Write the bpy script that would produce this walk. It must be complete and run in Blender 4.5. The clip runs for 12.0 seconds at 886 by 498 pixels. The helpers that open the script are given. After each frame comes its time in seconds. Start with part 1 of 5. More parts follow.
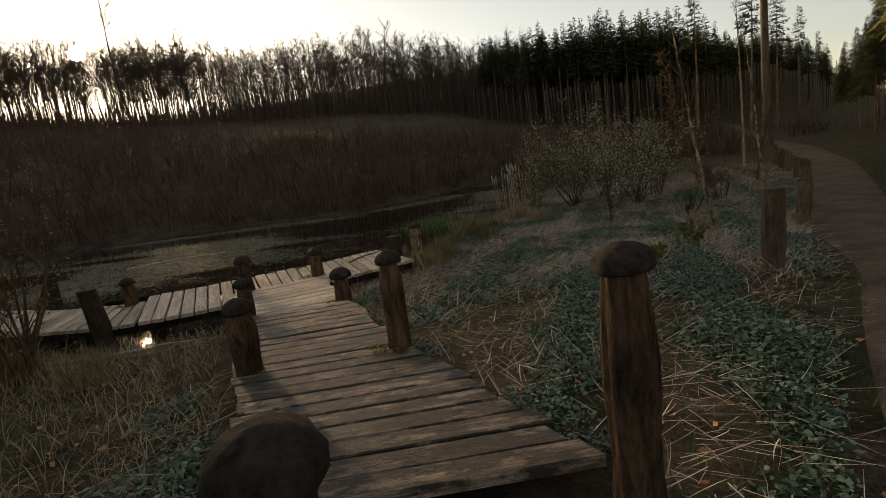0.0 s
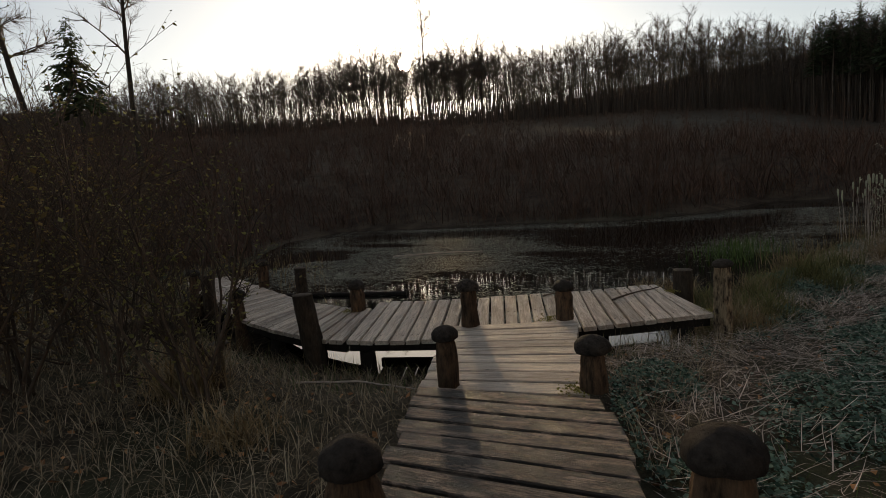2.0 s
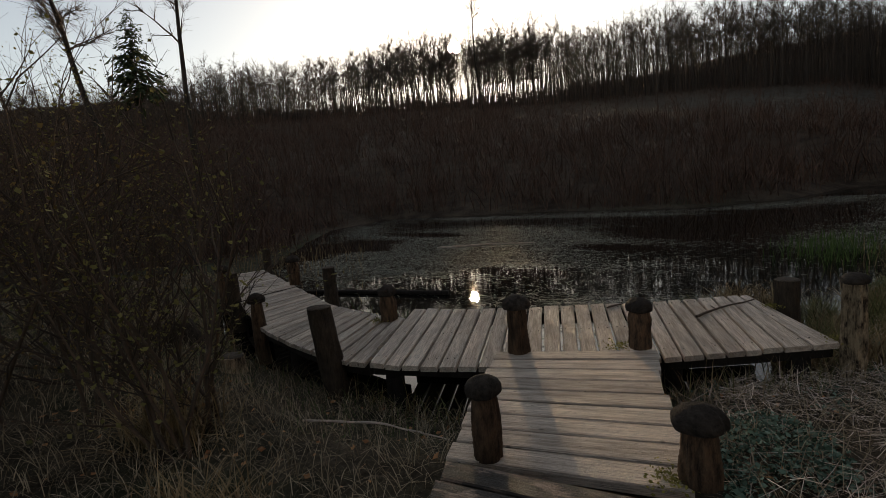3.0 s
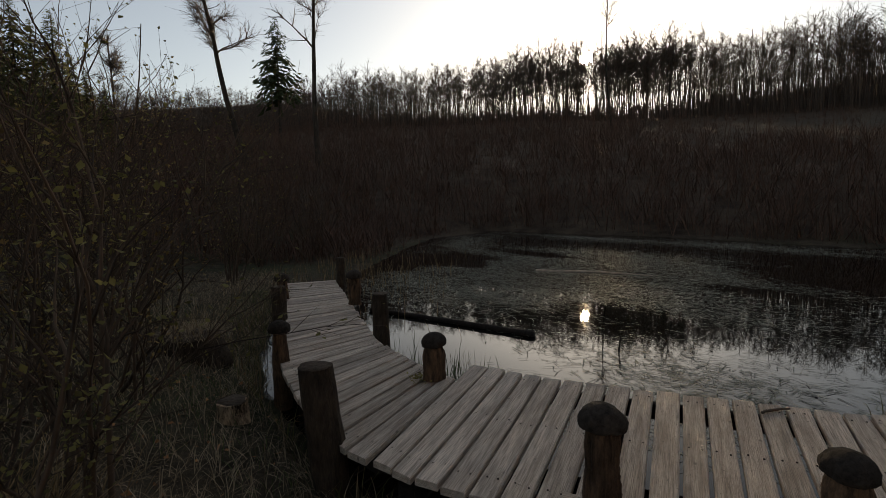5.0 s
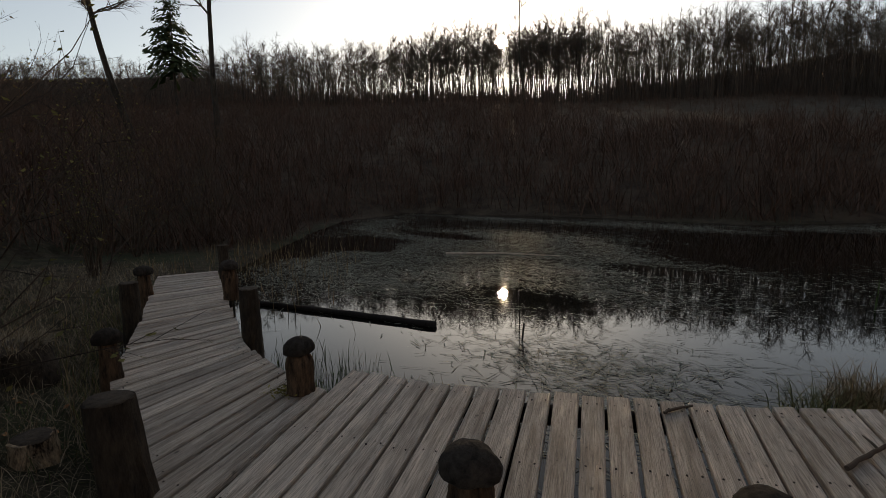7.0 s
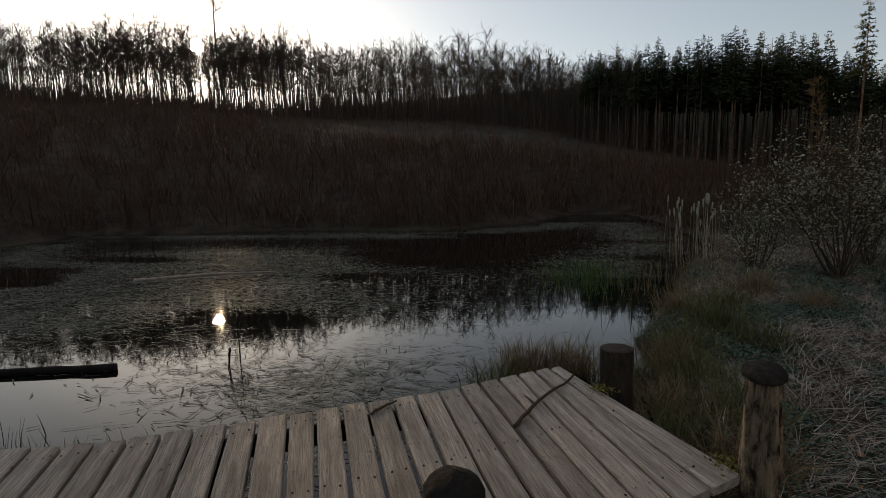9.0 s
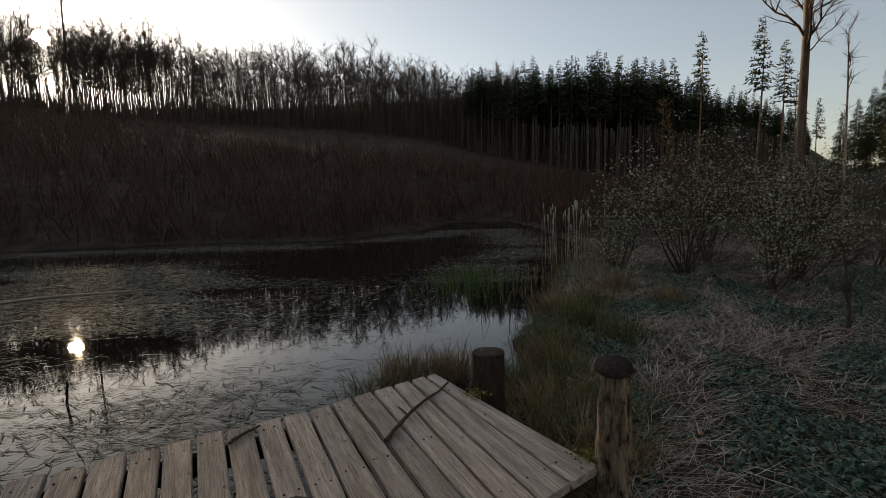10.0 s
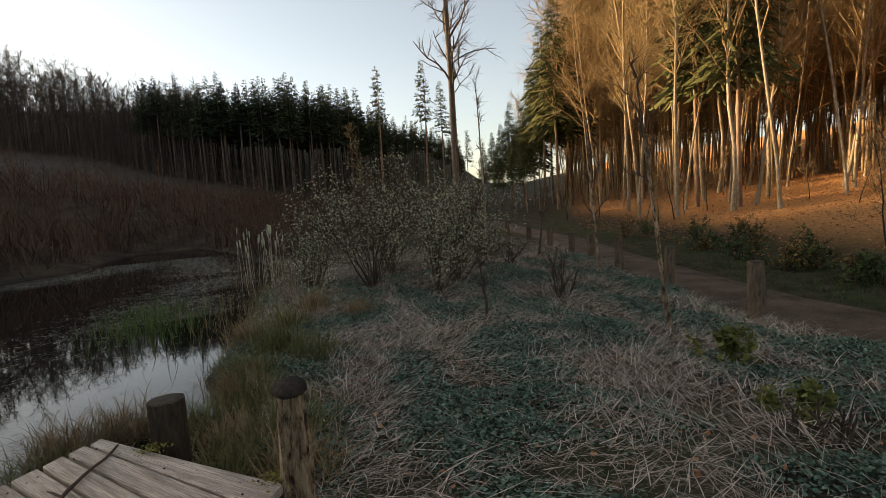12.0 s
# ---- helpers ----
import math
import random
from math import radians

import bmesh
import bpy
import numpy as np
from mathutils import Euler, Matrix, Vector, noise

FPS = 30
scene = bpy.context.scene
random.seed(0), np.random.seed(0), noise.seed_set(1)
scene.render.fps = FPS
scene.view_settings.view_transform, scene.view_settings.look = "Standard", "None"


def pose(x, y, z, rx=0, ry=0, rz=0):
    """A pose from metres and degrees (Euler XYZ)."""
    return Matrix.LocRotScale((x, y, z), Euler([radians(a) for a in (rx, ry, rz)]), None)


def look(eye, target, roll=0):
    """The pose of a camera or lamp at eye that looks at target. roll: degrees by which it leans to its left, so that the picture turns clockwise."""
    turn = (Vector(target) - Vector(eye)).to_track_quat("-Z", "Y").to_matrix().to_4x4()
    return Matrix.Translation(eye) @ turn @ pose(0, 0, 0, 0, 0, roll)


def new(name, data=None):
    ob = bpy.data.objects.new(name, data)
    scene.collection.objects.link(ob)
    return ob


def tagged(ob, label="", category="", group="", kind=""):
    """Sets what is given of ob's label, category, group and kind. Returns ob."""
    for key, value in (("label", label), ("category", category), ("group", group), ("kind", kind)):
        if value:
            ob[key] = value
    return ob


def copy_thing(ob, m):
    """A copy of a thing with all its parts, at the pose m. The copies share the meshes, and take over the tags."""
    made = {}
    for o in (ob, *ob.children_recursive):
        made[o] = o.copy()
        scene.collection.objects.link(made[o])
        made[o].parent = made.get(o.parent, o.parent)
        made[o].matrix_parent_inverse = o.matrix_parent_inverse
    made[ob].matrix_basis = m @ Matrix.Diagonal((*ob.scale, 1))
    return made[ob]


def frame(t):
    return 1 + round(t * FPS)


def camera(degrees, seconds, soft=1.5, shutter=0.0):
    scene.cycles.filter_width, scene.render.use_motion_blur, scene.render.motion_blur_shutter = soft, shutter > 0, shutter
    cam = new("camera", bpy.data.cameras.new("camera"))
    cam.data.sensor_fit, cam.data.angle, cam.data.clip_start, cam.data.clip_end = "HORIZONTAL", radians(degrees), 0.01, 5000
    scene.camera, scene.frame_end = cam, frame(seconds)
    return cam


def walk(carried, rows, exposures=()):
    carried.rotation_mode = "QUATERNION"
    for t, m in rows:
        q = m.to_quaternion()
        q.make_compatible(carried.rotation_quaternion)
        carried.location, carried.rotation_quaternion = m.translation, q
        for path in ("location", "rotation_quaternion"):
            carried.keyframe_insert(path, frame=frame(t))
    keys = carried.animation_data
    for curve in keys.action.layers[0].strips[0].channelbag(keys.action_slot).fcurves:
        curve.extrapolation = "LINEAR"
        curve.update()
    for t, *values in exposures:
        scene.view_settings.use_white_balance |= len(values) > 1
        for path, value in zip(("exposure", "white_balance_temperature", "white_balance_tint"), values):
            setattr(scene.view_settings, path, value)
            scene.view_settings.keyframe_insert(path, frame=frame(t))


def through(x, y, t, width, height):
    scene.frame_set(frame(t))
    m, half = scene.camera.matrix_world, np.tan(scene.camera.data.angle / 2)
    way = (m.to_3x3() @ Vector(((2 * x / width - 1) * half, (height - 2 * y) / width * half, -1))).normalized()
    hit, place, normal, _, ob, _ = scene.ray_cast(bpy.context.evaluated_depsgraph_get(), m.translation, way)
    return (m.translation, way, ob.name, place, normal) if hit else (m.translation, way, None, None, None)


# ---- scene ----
cam = camera(82.0, 12.0, soft=0.4)
PATH = [
    (0, (3.894, 1.575, 1.451), (3.614, 3.527, 1.115), -7.7),
    (0.5, (3.826, 2.088, 1.563), (3.352, 4.008, 1.264), -5.2),
    (1, (3.635, 2.701, 1.54), (2.833, 4.515, 1.282), -3.9),
    (1.5, (3.419, 3.166, 1.527), (2.277, 4.791, 1.29), -4.5),
    (2, (3.228, 3.642, 1.49), (2.02, 5.219, 1.26), -4.6),
    (2.5, (2.965, 4.069, 1.553), (1.692, 5.59, 1.295), -5.1),
    (4.5, (1.97, 5.564, 1.558), (0.377, 6.752, 1.33), -1.7),
    (5, (1.818, 5.872, 1.571), (0.175, 6.993, 1.356), -1.3),
    (5.5, (1.657, 6.153, 1.554), (0.018, 7.277, 1.33), -1.4),
    (6, (1.675, 6.363, 1.579), (-0.056, 7.337, 1.341), -3.1),
    (6.5, (1.535, 6.467, 1.536), (-0.105, 7.576, 1.254), -1.5),
    (7, (1.5, 6.56, 1.515), (0.058, 7.914, 1.223), -1.3),
    (7.5, (1.491, 6.674, 1.5), (0.297, 8.249, 1.199), -1.1),
    (9.5, (1.584, 6.837, 1.437), (1.237, 8.791, 1.19), -1.6),
    (10, (1.665, 6.902, 1.43), (1.547, 8.884, 1.193), -1.5),
    (10.5, (1.705, 6.743, 1.508), (1.995, 8.712, 1.311), -1.0),
    (11, (1.786, 6.898, 1.447), (2.48, 8.765, 1.269), -1.3),
    (11.5, (1.797, 6.831, 1.426), (2.705, 8.604, 1.244), -2.6),
    (12, (1.828, 6.656, 1.501), (2.794, 8.394, 1.292), -3.4),
]
EXPOSURES = [(0.0, 1.15, 8300, 10), (1.0, 0.98, 7700, 10), (2.5, 0.82, 7100, 10), (5.5, 0.75, 6900, 10), (7.5, 0.75, 6800, 10), (9.5, 0.75, 6800, 10), (10.5, 1.1, 6900, 10), (12.0, 1.62, 7200, 10)]
walk(cam, [(t, look(eye, target, roll)) for t, eye, target, roll in PATH], EXPOSURES)

# ---- world, sun ----
SUN_AZ, SUN_EL = radians(-40.0), radians(13.5)
world = bpy.data.worlds.new("world")
scene.world = world
world.use_nodes = True
wn = world.node_tree
sky = wn.nodes.new("ShaderNodeTexSky")
sky.sky_type = "NISHITA"
sky.sun_disc = False
sky.sun_elevation, sky.sun_rotation = SUN_EL, SUN_AZ
sky.air_density, sky.dust_density, sky.ozone_density = 1.0, 0.8, 1.5
haze = wn.nodes.new("ShaderNodeHueSaturation")
haze.inputs["Saturation"].default_value = 0.58
wn.links.new(sky.outputs[0], haze.inputs["Color"])
wn.links.new(haze.outputs[0], wn.nodes["Background"].inputs[0])
wn.nodes["Background"].inputs[1].default_value = 0.078
to_sun = Vector((math.sin(SUN_AZ) * math.cos(SUN_EL), math.cos(SUN_AZ) * math.cos(SUN_EL), math.sin(SUN_EL)))
sun = new("sun_light", bpy.data.lights.new("sun_light", "SUN"))
sun.data.energy, sun.data.angle, sun.data.color = 5.0, radians(0.6), (1.0, 0.72, 0.42)
sun.matrix_world = look(to_sun * 100, (0, 0, 0))

WATER = -0.47
HUB = (1.5, 6.5)


# ---- node helpers ----
class Mat:
    """A material with a small tree behind a Principled shader."""

    def __init__(self, name, rough=0.8, metal=0.0, spec=0.3):
        self.m = bpy.data.materials.new(name)
        self.m.use_nodes = True
        self.t = self.m.node_tree
        self.b = self.t.nodes["Principled BSDF"]
        self.b.inputs["Roughness"].default_value = rough
        self.b.inputs["Metallic"].default_value = metal
        self.b.inputs["Specular IOR Level"].default_value = spec

    def node(self, kind, **inputs):
        n = self.t.nodes.new(kind)
        for k, v in inputs.items():
            self.put(v, n.inputs[k.replace("_", " ")])
        return n

    def put(self, v, socket):
        if isinstance(v, bpy.types.NodeSocket):
            self.t.links.new(v, socket)
        else:
            socket.default_value = v

    def coords(self, kind="Object", scale=(1, 1, 1), shift=None):
        c = self.t.nodes.new("ShaderNodeTexCoord").outputs[kind]
        m = self.t.nodes.new("ShaderNodeMapping")
        m.inputs["Scale"].default_value = scale
        self.t.links.new(c, m.inputs["Vector"])
        if shift is not None:
            self.t.links.new(shift, m.inputs["Location"])
        return m.outputs[0]

    def noise(self, scale, detail=4.0, rough=0.55, vec=None):
        n = self.t.nodes.new("ShaderNodeTexNoise")
        n.inputs["Scale"].default_value, n.inputs["Detail"].default_value, n.inputs["Roughness"].default_value = scale, detail, rough
        self.t.links.new(vec if vec is not None else self.coords(), n.inputs["Vector"])
        return n.outputs["Fac"]

    def ramp(self, fac, *stops):
        r = self.t.nodes.new("ShaderNodeValToRGB")
        e = r.color_ramp.elements
        while len(e) < len(stops):
            e.new(0.5)
        for el, (p, c) in zip(e, stops):
            el.position = p
            el.color = (*c, 1) if len(c) == 3 else c
        self.t.links.new(fac, r.inputs[0])
        return r.outputs["Color"]

    def mix(self, fac, a, b, kind="MIX"):
        n = self.t.nodes.new("ShaderNodeMix")
        n.data_type, n.blend_type = "RGBA", kind
        self.put(fac, n.inputs[0])
        self.put(a if not isinstance(a, tuple) else (*a, 1), n.inputs[6])
        self.put(b if not isinstance(b, tuple) else (*b, 1), n.inputs[7])
        return n.outputs[2]

    def math(self, op, a, b=0.5):
        n = self.t.nodes.new("ShaderNodeMath")
        n.operation = op
        self.put(a, n.inputs[0])
        self.put(b, n.inputs[1])
        return n.outputs[0]

    def island(self):
        return self.t.nodes.new("ShaderNodeNewGeometry").outputs["Random Per Island"]

    def rand(self):
        return self.t.nodes.new("ShaderNodeObjectInfo").outputs["Random"]

    def color(self, c):
        self.put(c if not isinstance(c, tuple) else (*c, 1), self.b.inputs["Base Color"])
        return self

    def bump(self, height, strength=0.4, dist=0.01):
        n = self.t.nodes.new("ShaderNodeBump")
        n.inputs["Strength"].default_value, n.inputs["Distance"].default_value = strength, dist
        self.t.links.new(height, n.inputs["Height"])
        self.t.links.new(n.outputs[0], self.b.inputs["Normal"])
        return self


def shift_of(mt, by=37.0):
    c = mt.t.nodes.new("ShaderNodeCombineXYZ")
    r = mt.math("MULTIPLY", mt.rand(), by)
    for k in range(3):
        mt.t.links.new(r, c.inputs[k])
    return c.outputs[0]


def wood_mat(name, light, dark, black, wet, streak=2.2):
    """Weathered boards: grain along x, knots, algae."""
    mt = Mat(name, 0.75, spec=0.35)
    sh = shift_of(mt)
    grain = mt.noise(3.0, 7, 0.7, mt.coords("Object", (0.55, 7, 9), sh))
    fine = mt.noise(9.0, 6, 0.75, mt.coords("Object", (0.6, 26, 20), sh))
    blot = mt.noise(streak, 8, 0.72, mt.coords("Object", (0.8, 2.6, 1), sh))
    speck = mt.noise(55.0, 3, 0.6, mt.coords("Object", (0.6, 1, 1), sh))
    knots = mt.t.nodes.new("ShaderNodeTexVoronoi")
    knots.inputs["Scale"].default_value = 4.5
    mt.t.links.new(mt.coords("Object", (0.9, 1.5, 1), sh), knots.inputs["Vector"])
    c = mt.ramp(grain, (0.36, dark), (0.60, light))
    c = mt.mix(mt.ramp(fine, (0.40, (0.8, 0.8, 0.8)), (0.55, (0, 0, 0))), c, tuple(v * 0.45 for v in dark))
    c = mt.mix(mt.ramp(knots.outputs["Distance"], (0.035, (0.85, 0.85, 0.85)), (0.085, (0, 0, 0))), c, tuple(v * 0.35 for v in dark))
    c = mt.mix(mt.ramp(blot, (black, (0.93, 0.93, 0.93)), (black + 0.09, (0, 0, 0))), c, (0.022, 0.02, 0.017))
    c = mt.mix(mt.ramp(speck, (0.27, (0.85, 0.85, 0.85)), (0.34, (0, 0, 0))), c, tuple(v * 0.25 for v in dark))
    tone = mt.ramp(mt.rand(), (0.0, (0.70, 0.67, 0.64)), (1.0, (1.14, 1.1, 1.05)))
    c = mt.mix(1.0, c, tone, "MULTIPLY")
    mt.color(c)
    mt.put(mt.ramp(blot, (0.35, (wet, wet, wet)), (0.6, (0.85, 0.85, 0.85))), mt.b.inputs["Roughness"])
    mt.bump(mt.math("ADD", grain, fine), 0.8, 0.010)
    return mt.m


def bark_mat(name, light, dark, tall=(9, 9, 2.2), moss=None, edge=0.4, soft=0.28):
    mt = Mat(name, 0.9, spec=0.15)
    sh = shift_of(mt)
    n1 = mt.noise(3.0, 9, 0.72, mt.coords("Object", tall, sh))
    n2 = mt.noise(1.6, 4, 0.6, mt.coords("Object", (1, 1, 0.6), sh))
    c = mt.ramp(n1, (edge - 0.06, dark), (edge + soft, light))
    c = mt.mix(mt.ramp(n2, (0.42, (0, 0, 0)), (0.7, (0.7, 0.7, 0.7))), c, moss if moss else tuple(v * 0.5 for v in dark))
    mt.color(c).bump(n1, 0.9, 0.03)
    return mt.m


def stem_mat(name, a, b, rough=0.85, through=0.0):
    """Blades, leaves and twigs: each piece has its own tone."""
    mt = Mat(name, rough, spec=0.2)
    r = mt.island()
    c = mt.ramp(r, (0.0, a), (1.0, b))
    n = mt.noise(7.0, 3, 0.6)
    c = mt.mix(1.0, c, mt.ramp(n, (0.3, (0.6, 0.6, 0.6)), (0.7, (1.15, 1.15, 1.15))), "MULTIPLY")
    mt.color(c)
    if through:
        tr = mt.node("ShaderNodeBsdfTranslucent")
        mt.put(c, tr.inputs["Color"])
        mx = mt.t.nodes.new("ShaderNodeMixShader")
        mx.inputs[0].default_value = through
        mt.t.links.new(mt.b.outputs[0], mx.inputs[1])
        mt.t.links.new(tr.outputs[0], mx.inputs[2])
        mt.t.links.new(mx.outputs[0], mt.t.nodes["Material Output"].inputs["Surface"])
    return mt.m


M = {}
M["deck"] = wood_mat("deck_wood", (0.73, 0.635, 0.54), (0.37, 0.305, 0.25), 0.24, 0.5)
M["ramp"] = wood_mat("ramp_wood", (0.56, 0.44, 0.36), (0.17, 0.125, 0.095), 0.49, 0.35, 4.5)
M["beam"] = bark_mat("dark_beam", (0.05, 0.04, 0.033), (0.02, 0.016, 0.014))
M["post"] = bark_mat("carved_post", (0.22, 0.135, 0.08), (0.022, 0.015, 0.011), (9, 9, 1.9), edge=0.42, soft=0.24)
M["cap"] = bark_mat("carved_cap", (0.085, 0.068, 0.055), (0.02, 0.016, 0.013), (9, 9, 9))
M["logbark"] = bark_mat("log_bark", (0.11, 0.08, 0.055), (0.025, 0.02, 0.016), (12, 12, 3))
M["rotten"] = bark_mat("rotten_wood", (0.56, 0.41, 0.26), (0.03, 0.019, 0.012), (6, 6, 2.2), edge=0.45, soft=0.14)
M["sawn"] = bark_mat("sawn_end", (0.15, 0.12, 0.09), (0.06, 0.045, 0.035), (9, 9, 9))
M["fence"] = bark_mat("fence_post", (0.24, 0.175, 0.115), (0.06, 0.045, 0.032), (9, 9, 1.5))
M["twig"] = stem_mat("twig_bark", (0.045, 0.032, 0.025), (0.12, 0.085, 0.06))
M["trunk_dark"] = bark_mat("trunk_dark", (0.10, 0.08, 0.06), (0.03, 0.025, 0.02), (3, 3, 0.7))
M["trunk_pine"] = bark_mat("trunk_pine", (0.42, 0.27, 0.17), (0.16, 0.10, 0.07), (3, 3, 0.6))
M["trunk_beech"] = bark_mat("trunk_beech", (0.54, 0.43, 0.31), (0.16, 0.12, 0.08), (5, 5, 1.3), moss=(0.15, 0.12, 0.06))
M["beech_twig"] = stem_mat("beech_twig", (0.18, 0.125, 0.06), (0.40, 0.27, 0.13))
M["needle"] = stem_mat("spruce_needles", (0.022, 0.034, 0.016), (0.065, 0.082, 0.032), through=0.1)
# lighter, yellower copy of the spruce needles: warm sunlight put into the colour
M["needle_lit"] = stem_mat("sunlit_tone_needles", (0.05, 0.06, 0.018), (0.135, 0.13, 0.045), through=0.15)
M["far_wood"] = stem_mat("far_wood", (0.045, 0.035, 0.028), (0.13, 0.095, 0.072))
M["thicket"] = stem_mat("thicket_twigs", (0.07, 0.042, 0.03), (0.16, 0.095, 0.065))
M["brown_straw"] = stem_mat("brown_straw", (0.13, 0.095, 0.055), (0.50, 0.40, 0.27), through=0.1)
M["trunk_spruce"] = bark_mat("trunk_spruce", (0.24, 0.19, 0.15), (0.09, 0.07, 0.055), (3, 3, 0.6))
M["straw"] = stem_mat("dry_straw", (0.26, 0.185, 0.145), (0.84, 0.70, 0.58), through=0.1)
M["sedge"] = stem_mat("dead_sedge", (0.17, 0.115, 0.055), (0.40, 0.29, 0.16), through=0.1)
M["green_sedge"] = stem_mat("green_sedge", (0.07, 0.085, 0.025), (0.24, 0.21, 0.085), through=0.2)
M["grass"] = stem_mat("green_grass", (0.045, 0.07, 0.022), (0.11, 0.15, 0.05), through=0.2)
M["nettle"] = stem_mat("frosted_leaves", (0.018, 0.042, 0.024), (0.21, 0.30, 0.225), through=0.1)
M["oldleaf"] = stem_mat("old_brown_leaves", (0.11, 0.075, 0.03), (0.33, 0.23, 0.085), through=0.3)
M["budleaf"] = stem_mat("young_leaves", (0.11, 0.10, 0.035), (0.28, 0.25, 0.09), through=0.3)
M["catkin"] = stem_mat("willow_catkins", (0.38, 0.38, 0.24), (0.74, 0.73, 0.52), through=0.2)
M["litter"] = stem_mat("beech_litter", (0.26, 0.11, 0.045), (0.62, 0.32, 0.14))
M["moss"] = stem_mat("yellow_moss", (0.16, 0.14, 0.03), (0.32, 0.27, 0.07))
M["weed"] = stem_mat("floating_weed", (0.09, 0.09, 0.065), (0.38, 0.37, 0.29), rough=0.85)
M["broom"] = stem_mat("broom_green", (0.09, 0.11, 0.03), (0.22, 0.22, 0.06), through=0.2)
M["iris"] = stem_mat("iris_green", (0.05, 0.085, 0.022), (0.13, 0.19, 0.055), through=0.2)


def ground_mat():
    mt = Mat("ground_soil", 0.95, spec=0.1)
    big = mt.noise(0.35, 5, 0.6)
    mid = mt.noise(3.0, 6, 0.65)
    fine = mt.noise(38.0, 5, 0.7)
    at = mt.t.nodes.new("ShaderNodeAttribute")
    at.attribute_name = "cover"
    sep = mt.t.nodes.new("ShaderNodeSeparateColor")
    mt.t.links.new(at.outputs["Color"], sep.inputs[0])
    base = mt.mix(1.0, mt.ramp(mid, (0.32, (0.03, 0.024, 0.016)), (0.55, (0.085, 0.068, 0.046)), (0.72, (0.15, 0.12, 0.088))),
                  mt.ramp(fine, (0.3, (0.45, 0.45, 0.45)), (0.7, (1.3, 1.3, 1.3))), "MULTIPLY")
    base = mt.mix(mt.ramp(big, (0.45, (0, 0, 0)), (0.62, (0.6, 0.6, 0.6))), base, (0.045, 0.06, 0.026))
    leaf = mt.ramp(mt.noise(9.0, 6, 0.7), (0.3, (0.32, 0.14, 0.055)), (0.55, (0.58, 0.29, 0.115)), (0.75, (0.70, 0.43, 0.21)))
    heath = mt.ramp(mt.noise(0.9, 6, 0.7), (0.35, (0.04, 0.028, 0.02)), (0.65, (0.11, 0.083, 0.058)))
    frost = mt.ramp(mt.noise(1.4, 6, 0.75), (0.42, (0.035, 0.03, 0.022)), (0.75, (0.16, 0.145, 0.115)))
    base = mt.mix(sep.outputs[0], base, leaf)
    base = mt.mix(sep.outputs[1], base, heath)
    base = mt.mix(sep.outputs[2], base, frost)
    mt.color(base).bump(mt.math("ADD", mid, fine), 0.9, 0.05)
    return mt.m


def path_mat():
    mt = Mat("earth_path", 0.85, spec=0.25)
    mid = mt.noise(1.8, 6, 0.6)
    fine = mt.noise(24.0, 6, 0.7)
    c = mt.ramp(mid, (0.35, (0.06, 0.041, 0.028)), (0.65, (0.135, 0.097, 0.067)))
    c = mt.mix(1.0, c, mt.ramp(fine, (0.3, (0.6, 0.6, 0.6)), (0.7, (1.25, 1.25, 1.25))), "MULTIPLY")
    mt.color(c).bump(mt.math("ADD", mid, fine), 0.7, 0.03)
    return mt.m


def water_mat():
    mt = Mat("pond_water", 0.015, spec=0.5)
    mt.b.inputs["IOR"].default_value = 1.33
    mt.color((0.008, 0.0075, 0.006))
    n = mt.noise(0.8, 3, 0.5)
    mt.bump(n, 0.02, 0.02)
    return mt.m


M["ground"], M["path"], M["water"] = ground_mat(), path_mat(), water_mat()


# ---- mesh helpers ----
class Soup:
    """Collects triangles; rows of points and faces as arrays."""

    def __init__(self):
        self.v, self.f, self.n = [], [], 0

    def add(self, v, f):
        v, f = np.asarray(v, float).reshape(-1, 3), np.asarray(f, int)
        if f.shape[1] == 4:
            f = np.concatenate([f[:, [0, 1, 2]], f[:, [0, 2, 3]]])
        self.v.append(v)
        self.f.append(f + self.n)
        self.n += len(v)

    def tube(self, pts, rad, sides=5, cap=True):
        pts = np.asarray(pts, float)
        d = np.gradient(pts, axis=0)
        d /= np.linalg.norm(d, axis=1, keepdims=True) + 1e-9
        ref = np.array([0.0, 0.0, 1.0]) if abs(d[0, 2]) < 0.8 else np.array([1.0, 0.0, 0.0])
        a = np.cross(d, ref)
        a /= np.linalg.norm(a, axis=1, keepdims=True) + 1e-9
        b = np.cross(d, a)
        th = np.linspace(0, 2 * np.pi, sides, endpoint=False)
        ring = a[:, None] * np.cos(th)[None, :, None] + b[:, None] * np.sin(th)[None, :, None]
        v = pts[:, None] + ring * np.asarray(rad, float)[:, None, None]
        k = len(pts)
        i, j = np.meshgrid(np.arange(k - 1), np.arange(sides), indexing="ij")
        q = np.stack([i * sides + j, i * sides + (j + 1) % sides, (i + 1) * sides + (j + 1) % sides, (i + 1) * sides + j], -1).reshape(-1, 4)
        self.add(v, q)
        if cap:
            base = self.n
            self.add(np.concatenate([v[-1], pts[-1:]]), [[j, (j + 1) % sides, sides] for j in range(sides)])

    def data(self):
        return np.concatenate(self.v), np.concatenate(self.f)

    def mesh(self, name, mat, smooth=True):
        v, f = self.data()
        return tri_mesh(name, v, f, mat, smooth)


